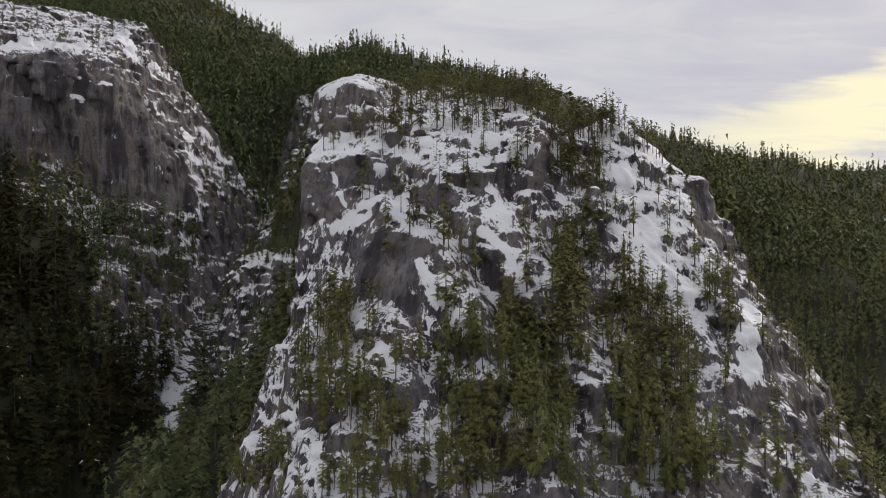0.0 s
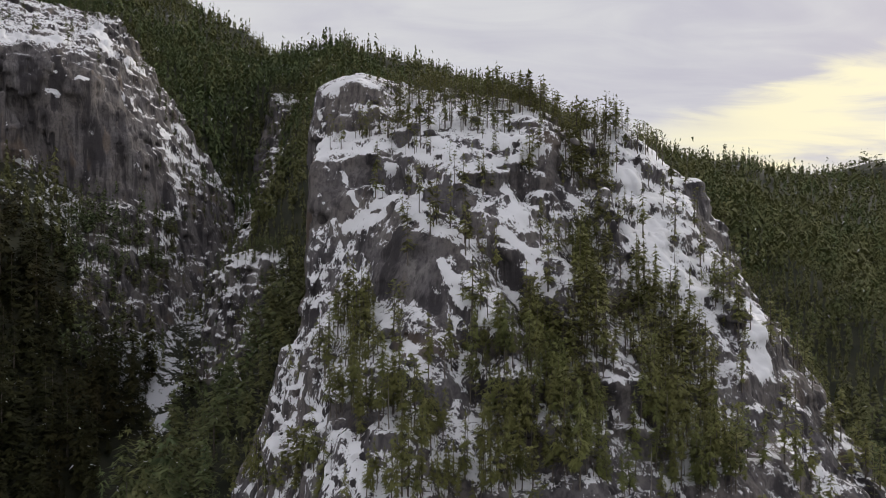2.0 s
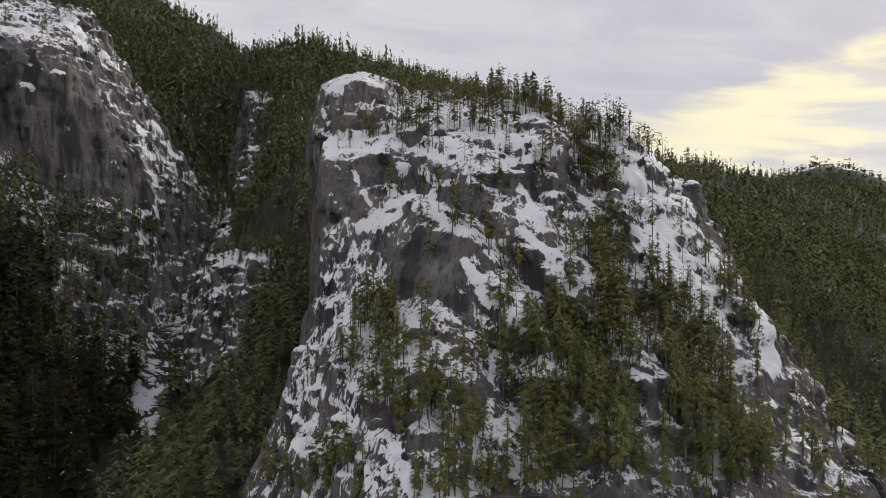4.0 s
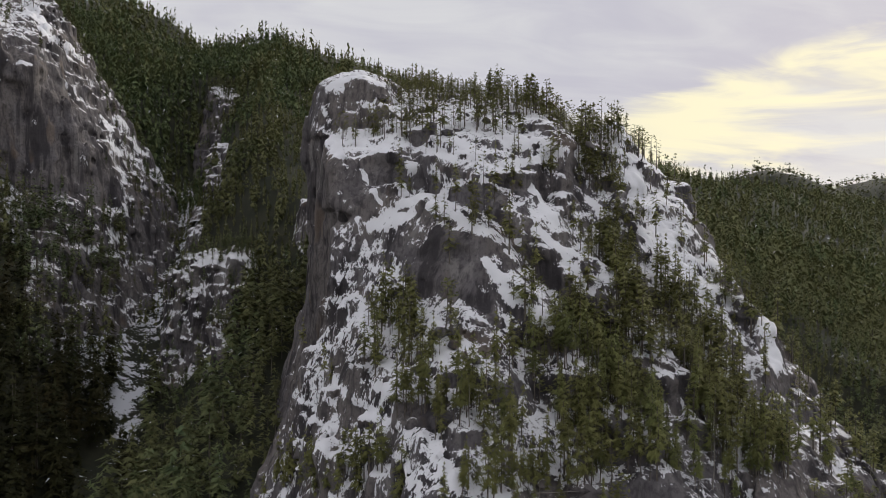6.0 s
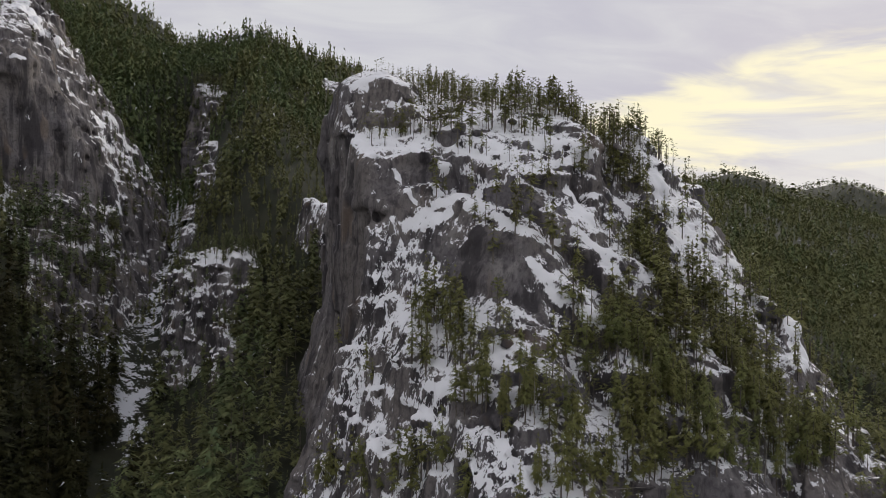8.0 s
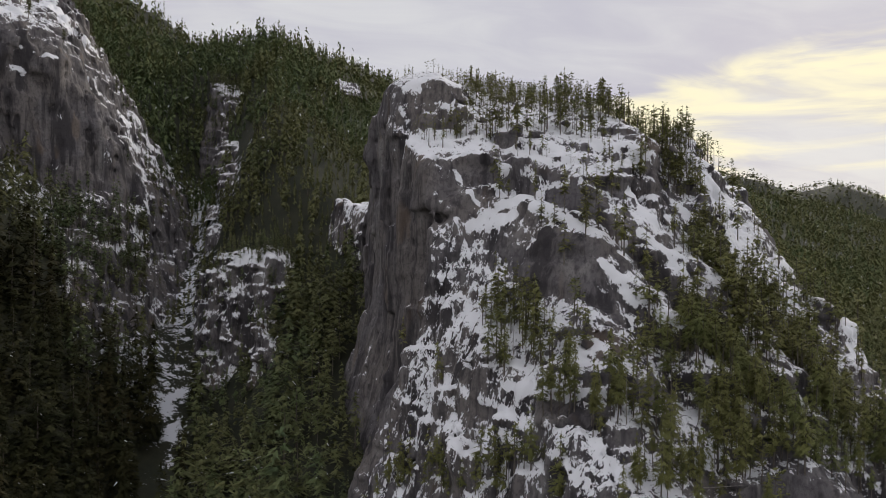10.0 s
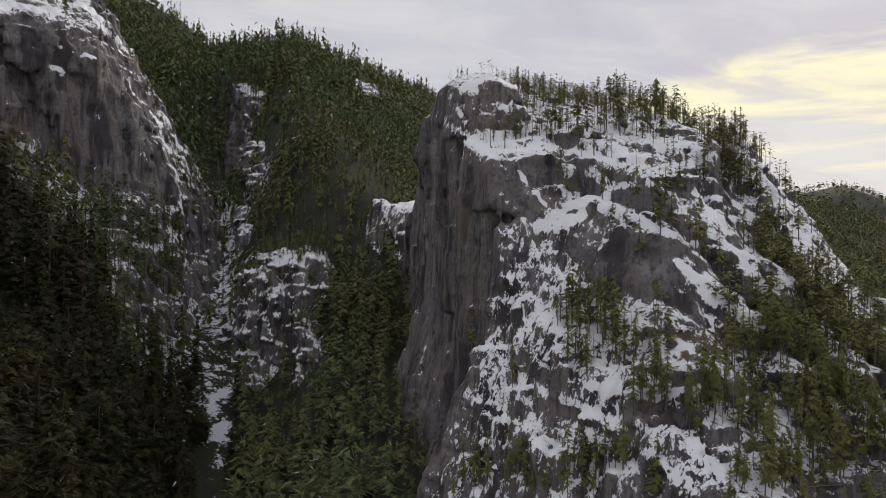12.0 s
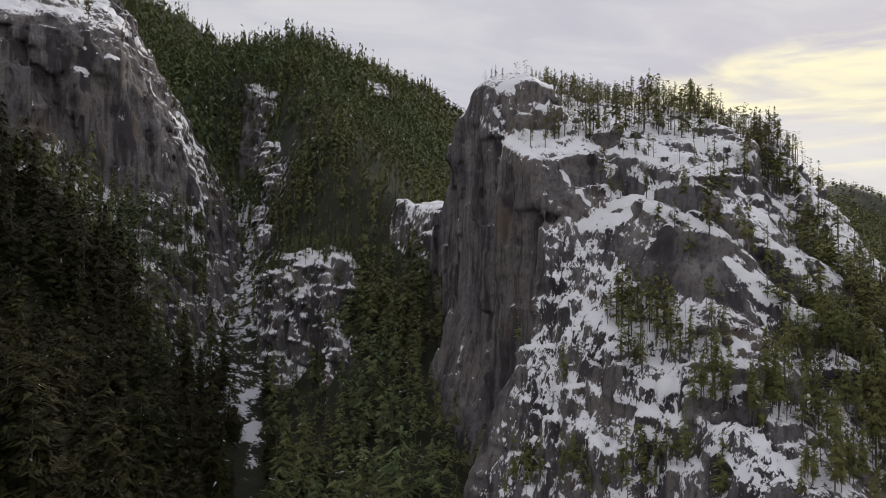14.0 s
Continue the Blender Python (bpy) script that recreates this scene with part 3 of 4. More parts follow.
LOW_SNOW = [
    (-38, 175, -50, -35, 162, -54, 1.5, 0.5), (-30, 166, -48, -27, 156, -53, 1.5, 0.5), (46, 169, -58, 50, 165, -62, 1.8, 0.7), (-44, 195, -50, -40, 185, -52, 1.2, 0.6),
    (-52, 200, -57, -48, 199, -58, 1.3, 0.9), (-40, 186, -56, -40, 175, -59, 1.5, 0.4), (3, 193, -24, 22, 190, -33, 2.3, 0.3), (36, 184, -36, 45, 181, -45, 1.2, 0.5),
    (124, 233, -54, 128, 221, -67, 2.9, 0.4),
]
RIB_SNOW = [
    (-40, 243, -3, -48, 244, -16, 3.5, 0.3), (-50, 245, -18, -52, 256, -26, 3.5, 0.42), (-40, 236, -19, -38, 218, -24, 2.7, 0.35), (-30, 235, -6, -37, 233, -15, 2.3, 0.3),
    (-44, 226, -29, -45, 216, -34, 2.5, 0.3), (-55, 247, -31, -55, 238, -39, 2.3, 0.3), (-59, 238, -46, -57, 224, -52, 3.3, 0.4), (-55, 219, -53, -55, 200, -56, 3.1, 0.35),
    (-68, 307, -59, -66, 285, -68, 1.6, 0.5), (-64, 242, -55, -61, 240, -49, 1.1, 0.5), (-61, 311, -39, -65, 307, -52, 1.2, 0.5),
]
WALL_SNOW = [
    (-57, 347, 14, -59, 328, 12, 0.8, 0.9), (-51, 265, 0, -49, 266, -2, 1.0, 0.9), (-48, 257, 19, -43, 248, 10, 1.4, 0.5), (-53, 392, -6, -61, 330, -16, 1.4, 0.4),
    (-36, 252, 20, -34, 250, 15, 0.8, 0.7), (-52, 289, 42, -52, 273, 35, 0.9, 0.6),
]
BARE_FRONT = [
    (-21, 223, 3, -9, 212, -1, 3.5, -0.9), (-23, 221, -6, -12, 210, -7, 4.1, -0.9), (-4, 212, 0, -1, 207, -4, 1.2, -0.8), (-9, 243, 18, 0, 233, 18, 1.7, -0.7),
    (1, 234, 20, 3, 230, 14, 1.7, -0.7), (1, 230, 12, 4, 225, 8, 1.3, -0.6), (7, 235, 23, 12, 232, 19, 1.7, -0.6), (10, 228, 13, 10, 221, 7, 1.7, -0.5),
    (31, 246, 28, 40, 250, 23, 1.5, -0.4), (-42, 294, 62, -28, 291, 60, 2.1, -0.6), (-46, 292, 53, -37, 292, 48, 2.3, -0.5),
]
BARE_WALLS = [
    (-55, 288, 30, -29, 256, 27, 3.2, -0.55), (-52, 267, 11, -42, 250, 14, 4.8, -0.35), (-57, 292, 24, -57, 279, -9, 2.7, -0.3), (-18, 267, 43, -17, 267, 39, 2.6, -0.6),
    (77, 272, 32, 85, 261, 14, 1.4, -0.5), (105, 290, 23, 96, 265, 8, 3.6, -0.9), (-36, 184, -43, -27, 172, -42, 2.6, -0.8), (-50, 232, -37, -46, 208, -38, 2.1, -0.4),
    (-33, 240, 1, -27, 232, -1, 1.3, -0.5), (-58, 222, -53, -52, 201, -55, 1.7, -0.3), (-15, 212, -10, -8, 199, -19, 2.0, -0.6),
]
BARE_SIDES = [
    (114, 246, -27, 116, 237, -41, 2.4, -0.8), (116, 237, -41, 117, 225, -57, 2.1, -0.7), (100, 285, 22, 106, 273, 5, 4.3, -0.8), (126, 249, -41, 124, 235, -52, 1.3, -0.5),
    (-57, 306, 40, -56, 309, 4, 5.3, -0.35), (-56, 309, 4, -58, 300, -33, 4.7, -0.35), (-51, 265, 20, -56, 271, -0, 5.2, -0.3), (-54, 268, -17, -52, 267, -34, 1.9, -0.4),
    (-47, 210, -42, -50, 206, -52, 1.7, -0.4),
]
SNOW_ROWS = [SUMMIT_SNOW, GULLY_SNOW, ARC_SNOW, SHELF_SNOW, DOME_SNOW, SIDE_SNOW, APRON_SNOW, LOW_SNOW, RIB_SNOW, WALL_SNOW, BARE_FRONT, BARE_WALLS, BARE_SIDES]


def main_bias(v, n):
    x, y, z = v.T
    s = 0.16 * perlin(x / 20, y / 20, z / 20) + 0.10 - 0.12 * np.clip((-18 - z) / 10, 0, 1) * np.clip((x + 40) / 8, 0, 1)
    more, less = np.zeros(len(v)), np.zeros(len(v))
    for rows in SNOW_ROWS:
        for row in rows:
            w = row[7] * reach(v, *row[:7])
            more, less = np.maximum(more, 0.85 * w), np.minimum(less, w)
    shelf = np.clip((y - 262) / 8, 0, 1) * np.clip((312 - y) / 10, 0, 1) * (x < 45) * (z > 36)
    rib = np.clip((252 - y) / 8, 0, 1) * np.clip((-26 - x) / 8, 0, 1) * (z < 14)
    face = np.clip((-24 - x) / 5, 0, 1) * np.clip((y - 247) / 5, 0, 1) * np.clip((35 - z) / 4, 0, 1)
    low = np.clip((np.where(x > -34, -50, -60) - z) / 6, 0, 1)
    dome = np.clip((x - 54) / 5, 0, 1) * np.clip((z + 20) / 8, 0, 1) * np.clip((100 - x) / 8, 0, 1)
    helm = np.clip((z - 58) / 6, 0, 1) * np.clip((-26 - x) / 5, 0, 1)
    return s + np.maximum(more, np.maximum(np.maximum(0.10 * shelf, 0.27 * dome), 0.21 * rib)) + less - 0.08 * helm - 0.18 * low - 0.27 * face


def wall_bias(v, n):
    s = -0.08 + 0.15 * np.clip((n[:, 2] - 0.28) * 4, 0, 1) * (v[:, 2] > 62) - 0.10 * np.clip((55 - v[:, 2]) / 15, 0, 1) + 0.12 * np.clip((38 - v[:, 2]) / 12, 0, 1) * np.clip((v[:, 0] + 218) / 10, 0, 1)
    ledges = [(-222, 495, 75, -219, 497, 73, 1.5, 0.9), (-260, 464, 54, -256, 464, 50, 2.5, 0.8), (-255, 462, 46, -250, 464, 45, 2.0, 0.8), (-240, 485, 112, -226, 500, 100, 1.6, 0.7), (-232, 520, 128, -215, 545, 104, 2.0, 0.6)]
    for row in ledges + [(-267, 471, 106, -228, 487, 97, 23, -0.4), (-250, 477, 76, -210, 501, 73, 23, -0.4), (-229, 493, 115, -207, 555, 101, 17, -0.06), (-290, 480, 134, -257, 503, 143, 6, 0.7),
                (-250, 545, 162, -222, 556, 136, 3.5, 0.6), (-260, 450, 43, -249, 468, 50, 7, 0.45), (-188, 562, 72, -173, 571, 49, 8, 0.5), (-188, 519, 21, -175, 508, -2, 10, 0.4),
                (-203, 562, 92, -178, 530, 25, 6, 0.5), (-254, 478, 108, -244, 480, 100, 2.2, 0.9),
                (-289, 485, 138, -265, 499, 141, 6, 0.5), (-262, 497, 139, -244, 488, 126, 4, 0.4), (-253, 563, 171, -236, 539, 149, 3.5, 0.8), (-235, 531, 145, -224, 583, 141, 3.5, 0.8),
                (-230, 486, 112, -217, 533, 107, 2.4, 1.0), (-252, 477, 111, -244, 479, 115, 2.2, 1.1), (-250, 475, 101, -244, 480, 101, 2.8, 1.1), (-225, 488, 78, -221, 490, 74, 2.2, 1.0),
                (-204, 595, 99, -188, 617, 75, 6, 0.6), (-192, 578, 70, -173, 640, 52, 8, 0.5), (-262, 467, 58, -256, 470, 55, 4, 0.8), (-203, 506, 61, -202, 507, 54, 3, 0.9),
                (-240, 480, 53, -227, 486, 47, 4, 0.5), (-269, 464, 79, -268, 465, 75, 2, 0.9), (-238, 480, 113, -231, 486, 114, 2, 0.8), (-219, 450, 3, -174, 500, -5, 3.0, 0.6), (-255, 430, 30, -240, 425, 20, 9, 0.4), (-165, 490, -35, -165, 480, -60, 9, 0.3)]:
        s = s + row[7] * reach(v, *row[:7])
    return s


LEFT_CLIFF = [plane((-236, 458, 80), (0.84, -0.52, 0.12)), plane((-216, 498, 98), (0.89, -0.12, 0.44)), slope(-237, 500, 132, -0.35, 0.55),
              slope(-240, 470, 112, -0.25, 1.0), plane((-300, 640, 100), (0.1, 1.0, 0.4)), plane((-250, 470, 0), (0.5, -0.9, 0.05))]
OVERHANG = [plane((-268, 465, 112), (0.30, -0.94, 0.10)), plane((-271, 468, 107), (-0.70, -0.05, -0.70)), plane((-251, 472, 104), (0.90, -0.30, -0.30)), slope(-262, 476, 127, -0.25, 0.9), plane((-268, 486, 112), (0, 1, 0))]
LEFT_BASE = [slope(-200, 455, -2, -0.55, 0.75), plane((-167, 492, -40), (0.84, -0.30, 0.44)), slope(-205, 480, 30, -0.9, 0.35), plane((-250, 600, 0), (0, 1, 0.2))]
KNOB = [plane((-112, 428, -30), (-0.15, -0.95, 0.22)), plane((-134, 448, -30), (-0.85, -0.45, 0.25)), slope(-112, 448, -2, 0.05, 0.15), slope(-122, 440, -7, 0.45, 0.3), slope(-94, 442, -5, -0.55, 0.2),
        plane((-82, 440, -30), (0.9, -0.3, 0.3)), plane((-110, 475, -30), (0, 1, 0.3))]
BLOCK = [plane((-105, 391, -55), (-0.25, -0.95, 0.08)), plane((-110, 395, -55), (-0.95, 0.1, 0.08)), plane((-97, 395, -55), (0.95, -0.1, 0.08)),
         slope(-104, 396, -45, 0.1, 0.6), plane((-104, 405, -55), (0, 1, 0.1))]
FALL_ROCKS = [plane((-140, 694, 90), (-0.2, -0.9, 0.55)), slope(-140, 735, 150, -0.3, 0.5), plane((-156, 720, 120), (-0.95, -0.2, 0.2)), plane((-118, 712, 110), (0.7, -0.55, 0.45)),
              plane((-140, 780, 100), (0, 1, 0.2))]


def left_form(x, y, z):
    f = joined(overlap(LEFT_CLIFF, x, y, z, 9.0), overlap(LEFT_BASE, x, y, z, 6.0), 5.0)
    f = joined(f, overlap(OVERHANG, x, y, z, 1.5), 1.0)
    return dent(f, x, y, z, [(-283, 471, 117, -267, 473, 94, 4.5, 9), (-267, 473, 94, -250, 478, 56, 4.5, 9), (-236, 481, 96, -232, 482, 60, 3.0, 4), (-248, 474, 98, -241, 478, 62, 5, -2.5), (-228, 486, 80, -224, 484, 45, 3, 4), (-213, 500, 70, -206, 500, 30, 3, 4)])


CELL = 1.1
tower, tower_v, tower_n = solid("rock_tower", main_form, (-84, 146, -118), (152, 400, 84), CELL, main_detail, GRANITE, main_bias, (
    ("headwall", TOWER), ("summit_block", CAP), ("shelf_buttress", SHELF), ("rib", BENCH), ("nose", NOSE), ("apron", APRON), ("shoulder_dome", DOME), ("side_buttress", BUTTRESS), ("side_rib", RIGHT_RIB), ("foot_buttress", FOOT)))
tagged(tower, "steep dark granite rock tower with snow on its ledges", "cliff")
cliff, cliff_v, cliff_n = solid("rock_wall", left_form, (-345, 380, -80), (-150, 650, 190), 2.0, lambda x, y, z: rock_detail(x, y, z, 1.5, 2.0, 0.6), GRANITE, wall_bias, (("cliff_face", LEFT_CLIFF), ("foot_slab", LEFT_BASE)))
tagged(cliff, "tall grey granite rock wall capped by a snowy slab", "cliff")
knob, knob_v, knob_n = solid("rock_outcrop", lambda x, y, z: dent(joined(overlap(KNOB, x, y, z, 7.0), overlap(BLOCK, x, y, z, 0.8), 0.8), x, y, z, [(-117, 440, 4, -113, 422, -60, 3.5, 9), (-134, 440, -30, -130, 430, -70, 4, 4)]), (-145, 382, -110), (-70, 485, 10), CELL, lambda x, y, z: 1.25 * rock_detail(x, y, z, 1.3, 0.9, 1.0), GRANITE, lambda v, n: 0.20 + 0.30 * perlin(v[:, 0] / 9, v[:, 1] / 9, v[:, 2] / 12) + 0.35 * np.clip((v[:, 2] + 16) / 8, 0, 1) * (n[:, 2] > 0.45), (("outcrop_wall", KNOB), ("square_block", BLOCK)))
tagged(knob, "snow-speckled granite outcrop standing in the wooded gully", "cliff")
falls, falls_v, falls_n = solid("rock_step", lambda x, y, z: dent(overlap(FALL_ROCKS, x, y, z, 6.0), x, y, z, [(-152, 700, 95, -150, 735, 150, 5, 9), (-132, 700, 100, -128, 725, 140, 4, 5)]), (-175, 670, 40), (-85, 790, 185), 2.5, lambda x, y, z: rock_detail(x, y, z, 1.2, 0.8, 1.0), GRANITE, lambda v, n: -0.04 + 0.5 * np.clip((v[:, 2] - 146) / 8, 0, 1) - 0.5 * np.clip((-146 - v[:, 0]) / 4, 0, 1))
tagged(falls, "broken granite rock step at the gully head with snow", "cliff")
spur, spur_v, spur_n = solid("rock_spur", lambda x, y, z: overlap(BACK_KNOB, x, y, z), (-78, 412, -70), (-15, 478, 40), CELL, lambda x, y, z: rock_detail(x, y, z, 0.7, 0.5, 0.5), GRANITE, lambda v, n: np.full(len(v), 0.22))
tagged(spur, "small snow-covered granite spur behind the rock tower", "cliff")


def small_outcrop(x, y, z, wide, tall):
    form = [plane((x, y - 0.45 * wide, z), (-0.2, -0.85, 0.5)), slope(x, y, z + 0.3 * tall, -0.15, 0.5), plane((x - wide, y, z), (-0.9, -0.2, 0.4)), plane((x + wide, y, z), (0.9, -0.2, 0.4)), plane((x, y + wide, z), (0, 1, 0.2))]
    ob, v, n = solid("rock_patch", lambda p, q, r: overlap(form, p, q, r, 0.7 * wide), (x - 1.6 * wide, y - 1.8 * wide, z - tall - 8), (x + 1.6 * wide, y + 1.6 * wide, z + tall + 8), 2.0, lambda p, q, r: rock_detail(p, q, r, 1.2, 0.8, 1.0), GRANITE, lambda p, q: np.full(len(p), 0.04))
    return tagged(ob, "small snowy granite outcrop showing through the hillside forest", "outcrop", "hillside outcrops")


OUTCROPS = [(-72, 712, 144, 10, 12), (-11, 862, 196, 14, 10), (-112, 700, 100, 11, 14), (-129, 650, 84, 12, 16), (-122, 628, 74, 8, 9),
            (-128, 608, 62, 8, 10), (-140, 600, 30, 6, 10), (-137, 562, 10, 6, 9), (-2, 930, 208, 13, 9), (-165, 470, -62, 9, 10), (-152, 446, -76, 8, 9)]
for row in OUTCROPS:
    small_outcrop(*row)

# ---- trees ----


def kite(base, tip, width, droop):
    """A folded frond from base to tip: five places and four triangles."""
    along = tip - base
    side = along.cross(Vector((0, 0, 1)))
    side = side.normalized() if side.length > 1e-6 else Vector((1, 0, 0))
    mid = base + along * 0.45
    return [base, mid + side * width - Vector((0, 0, droop)), mid + Vector((0, 0, droop * 0.4)), mid - side * width - Vector((0, 0, droop)), tip], \
           [(0, 1, 2), (0, 2, 3), (1, 4, 2), (2, 4, 3)]


def add_to(verts, faces, piece):
    n = len(verts)
    verts.extend(piece[0])
    faces.extend([tuple(n + i for i in f) for f in piece[1]])


def sprays(seed, count, low, width, size, boughs=30, taper=0.8, ragged=0.5, slim=0.15, hang=0.9):
    """Crown of a conifer one metre high: many small hanging sprays of needles along drooping boughs, uneven and open."""
    rng = np.random.default_rng(seed)
    h0 = low + (0.97 - low) * rng.random(boughs) ** 1.15
    turn, span = rng.uniform(0, 6.283, boughs), rng.uniform(1 - ragged, 1.15, boughs)
    reach_out = (width * (1 - (h0 - low) / (1.04 - low)) ** taper * np.minimum(1.0, 0.45 + (h0 - low) * 4) + 0.012) * span
    pick = rng.choice(boughs, count, p=(reach_out + 0.012) / (reach_out + 0.012).sum())
    d = rng.uniform(0.12, 1.0, count) ** 0.8
    a = turn[pick] + rng.normal(0, 0.35, count) * (1.2 - 0.6 * d)
    r = reach_out[pick] * d
    z = h0[pick] - r * rng.uniform(0.15, 0.55, count) + rng.normal(0, 0.006, count)
    centre = np.stack([r * np.cos(a), r * np.sin(a), z], -1)
    L = size * rng.uniform(0.6, 1.3, count) * (0.55 + 0.45 * (1 - (h0[pick] - low) / (1 - low)))
    b = a + rng.normal(0, 0.55, count)
    way = np.stack([np.cos(b), np.sin(b), -rng.uniform(0.1 * hang, hang, count)], -1)
    way /= np.linalg.norm(way, axis=1)[:, None]
    side = np.cross(way, rng.normal(size=(count, 3)) * (0.3, 0.3, 0.15) + np.stack([0.45 * np.cos(a), 0.45 * np.sin(a), np.full(count, 0.8)], -1))
    side /= np.linalg.norm(side, axis=1)[:, None]
    half = side * (L * slim)[:, None]
    verts = np.stack([centre - way * L[:, None] * 0.5 + half, centre - way * L[:, None] * 0.5 - half, centre + way * L[:, None] * 0.6], 1).reshape(-1, 3)
    top = np.array([(0.009, 0, 0.92), (-0.009, 0.004, 0.92), (0, 0, 1.0)])
    return np.concatenate([verts, top]), np.arange(3 * count + 3).reshape(-1, 3)


def pine_crown(seed, tufts, low=0.5, width=0.15, blades=6):
    """Open crown of a pine one metre high: ragged tufts at the ends of short limbs."""
    r = random.Random(seed)
    verts, faces = [], []
    for i in range(tufts):
        h = low + (1 - low) * (i + r.random()) / tufts
        a = r.uniform(0, 6.283)
        d = width * r.uniform(0.25, 1.0) * (1.15 - 0.75 * (h - low) / (1 - low))
        centre = Vector((math.cos(a) * d, math.sin(a) * d, min(h + 0.02, 0.975)))
        size = r.uniform(0.035, 0.06)
        add_to(verts, faces, kite(Vector((0, 0, h - 0.03)), centre, 0.006, 0.003))
        for k in range(blades):
            b2, up = a + r.uniform(-2.2, 2.2), r.uniform(-0.35, 0.7)
            add_to(verts, faces, kite(centre - Vector((0, 0, size * 0.25)), centre + Vector((math.cos(b2), math.sin(b2), up)) * size * r.uniform(0.7, 1.25), size * 0.38, size * 0.12))
    return np.array([tuple(v) for v in verts]), np.array(faces)


def trunk_shape(seed, thick=0.011, sides=6, stubs=8, top=0.97, bend=0.008):
    """Tapered stem one metre high, a little crooked, with dead stubs."""
    r = random.Random(seed)
    rings = [0.0, 0.06, 0.3, 0.6, 0.85, top]
    verts, faces, middle = [], [], []
    for i, h in enumerate(rings):
        cx, cy = (0, 0) if i == 0 else (r.uniform(-bend, bend), r.uniform(-bend, bend))
        middle.append(Vector((cx, cy, h)))
        w = thick * (1.25 if i == 0 else 1 - 0.86 * h)
        for k in range(sides):
            q = 6.283 * k / sides
            verts.append(Vector((cx + w * math.cos(q), cy + w * math.sin(q), h)))
    for i in range(len(rings) - 1):
        for k in range(sides):
            p, q = i * sides + k, i * sides + (k + 1) % sides
            faces.append((p, q, q + sides, p + sides))
    faces.append(tuple((len(rings) - 1) * sides + k for k in range(sides)))
    for _ in range(stubs):
        h, q = r.uniform(0.15, 0.8), r.uniform(0, 6.283)
        add_to(verts, faces, kite(Vector((0, 0, h)), Vector((math.cos(q) * 0.05, math.sin(q) * 0.05, h + r.uniform(-0.02, 0.015))), 0.0016, 0.0012))
    return [tuple(v) for v in verts], faces


def part(name, data, parent, label=""):
    ob = new(name, data)
    ob.parent = parent
    return tagged(ob, label)


def make_tree(name, crown, stem, label, category):
    """A tree one metre high at the origin: an empty with its stem and crown."""
    root = new(name)
    part("trunk", stem, root)
    if crown:
        part("crown", crown, root)
    return tagged(root, label, category)


def clustered(verts, normals, keep, spacing, seed):
    """Picks places among a rock's surface points where keep is high, no two nearer than spacing."""
    rng = np.random.default_rng(seed)
    order = rng.permutation(np.nonzero(rng.random(len(verts)) < keep)[0])
    taken, chosen = {}, []
    for i in order:
        key = (int(verts[i, 0] // spacing), int(verts[i, 1] // spacing), int(verts[i, 2] // (2 * spacing)))
        if key not in taken:
            taken[key] = True
            chosen.append(i)
    return np.array(chosen, dtype=int)


def many(shapes, places, heights, turns, seed):
    """One big mesh of trees: the shapes, turned, scaled and set down in turn."""
    rng = np.random.default_rng(seed)
    pick = rng.integers(0, len(shapes), len(places))
    all_v, all_f, start = [], [], 0
    for s, (sv, sf) in enumerate(shapes):
        sel = np.nonzero(pick == s)[0]
        if not len(sel):
            continue
        c, n = np.cos(turns[sel]), np.sin(turns[sel])
        h = heights[sel]
        wide = h * rng.uniform(0.95, 1.6, len(sel))
        x = (sv[None, :, 0] * c[:, None] - sv[None, :, 1] * n[:, None]) * wide[:, None] + places[sel, 0:1]
        y = (sv[None, :, 0] * n[:, None] + sv[None, :, 1] * c[:, None]) * wide[:, None] + places[sel, 1:2]
        z = sv[None, :, 2] * h[:, None] + places[sel, 2:3]
        all_v.append(np.stack([x, y, z], -1).reshape(-1, 3))
        all_f.append((sf[None] + (np.arange(len(sel)) * len(sv))[:, None, None]).reshape(-1, 3) + start)
        start += len(sel) * len(sv)
    return np.concatenate(all_v), np.concatenate(all_f)


def tri_mesh(name, verts, faces, mat, soft=False):
    me = bpy.data.meshes.new(name)
    me.vertices.add(len(verts))
    me.vertices.foreach_set("co", verts.astype(np.float32).ravel())
    me.loops.add(len(faces) * 3)
    me.loops.foreach_set("vertex_index", faces.astype(np.int32).ravel())
    me.polygons.add(len(faces))
    me.polygons.foreach_set("loop_start", np.arange(0, len(faces) * 3, 3, dtype=np.int32))
    me.polygons.foreach_set("use_smooth", np.full(len(faces), soft))
    me.materials.append(mat)
    me.update(calc_edges=True)
    return me


FIRS = [tri_mesh("crown", *sprays(q, 760, lo, w, 0.070, 60, 0.8, 0.5, 0.11), NEEDLES) for q, lo, w in ((1, 0.12, 0.15), (2, 0.24, 0.13), (3, 0.36, 0.125), (4, 0.2, 0.16), (5, 0.45, 0.13), (6, 0.3, 0.11), (7, 0.5, 0.15))]
PINES = [tri_mesh("crown", *pine_crown(s, n, lo, w), PINE_NEEDLES) for s, n, lo, w in ((11, 26, 0.45, 0.17), (12, 20, 0.58, 0.16), (13, 30, 0.38, 0.14), (14, 16, 0.65, 0.19))]
STEMS = [mesh_from("trunk", *trunk_shape(s), BARK, False) for s in range(4)]
SNAGS = [mesh_from("trunk", *trunk_shape(s, 0.012, 6, 22, 1.0, 0.012), DEAD_WOOD, False) for s in (31, 32)]

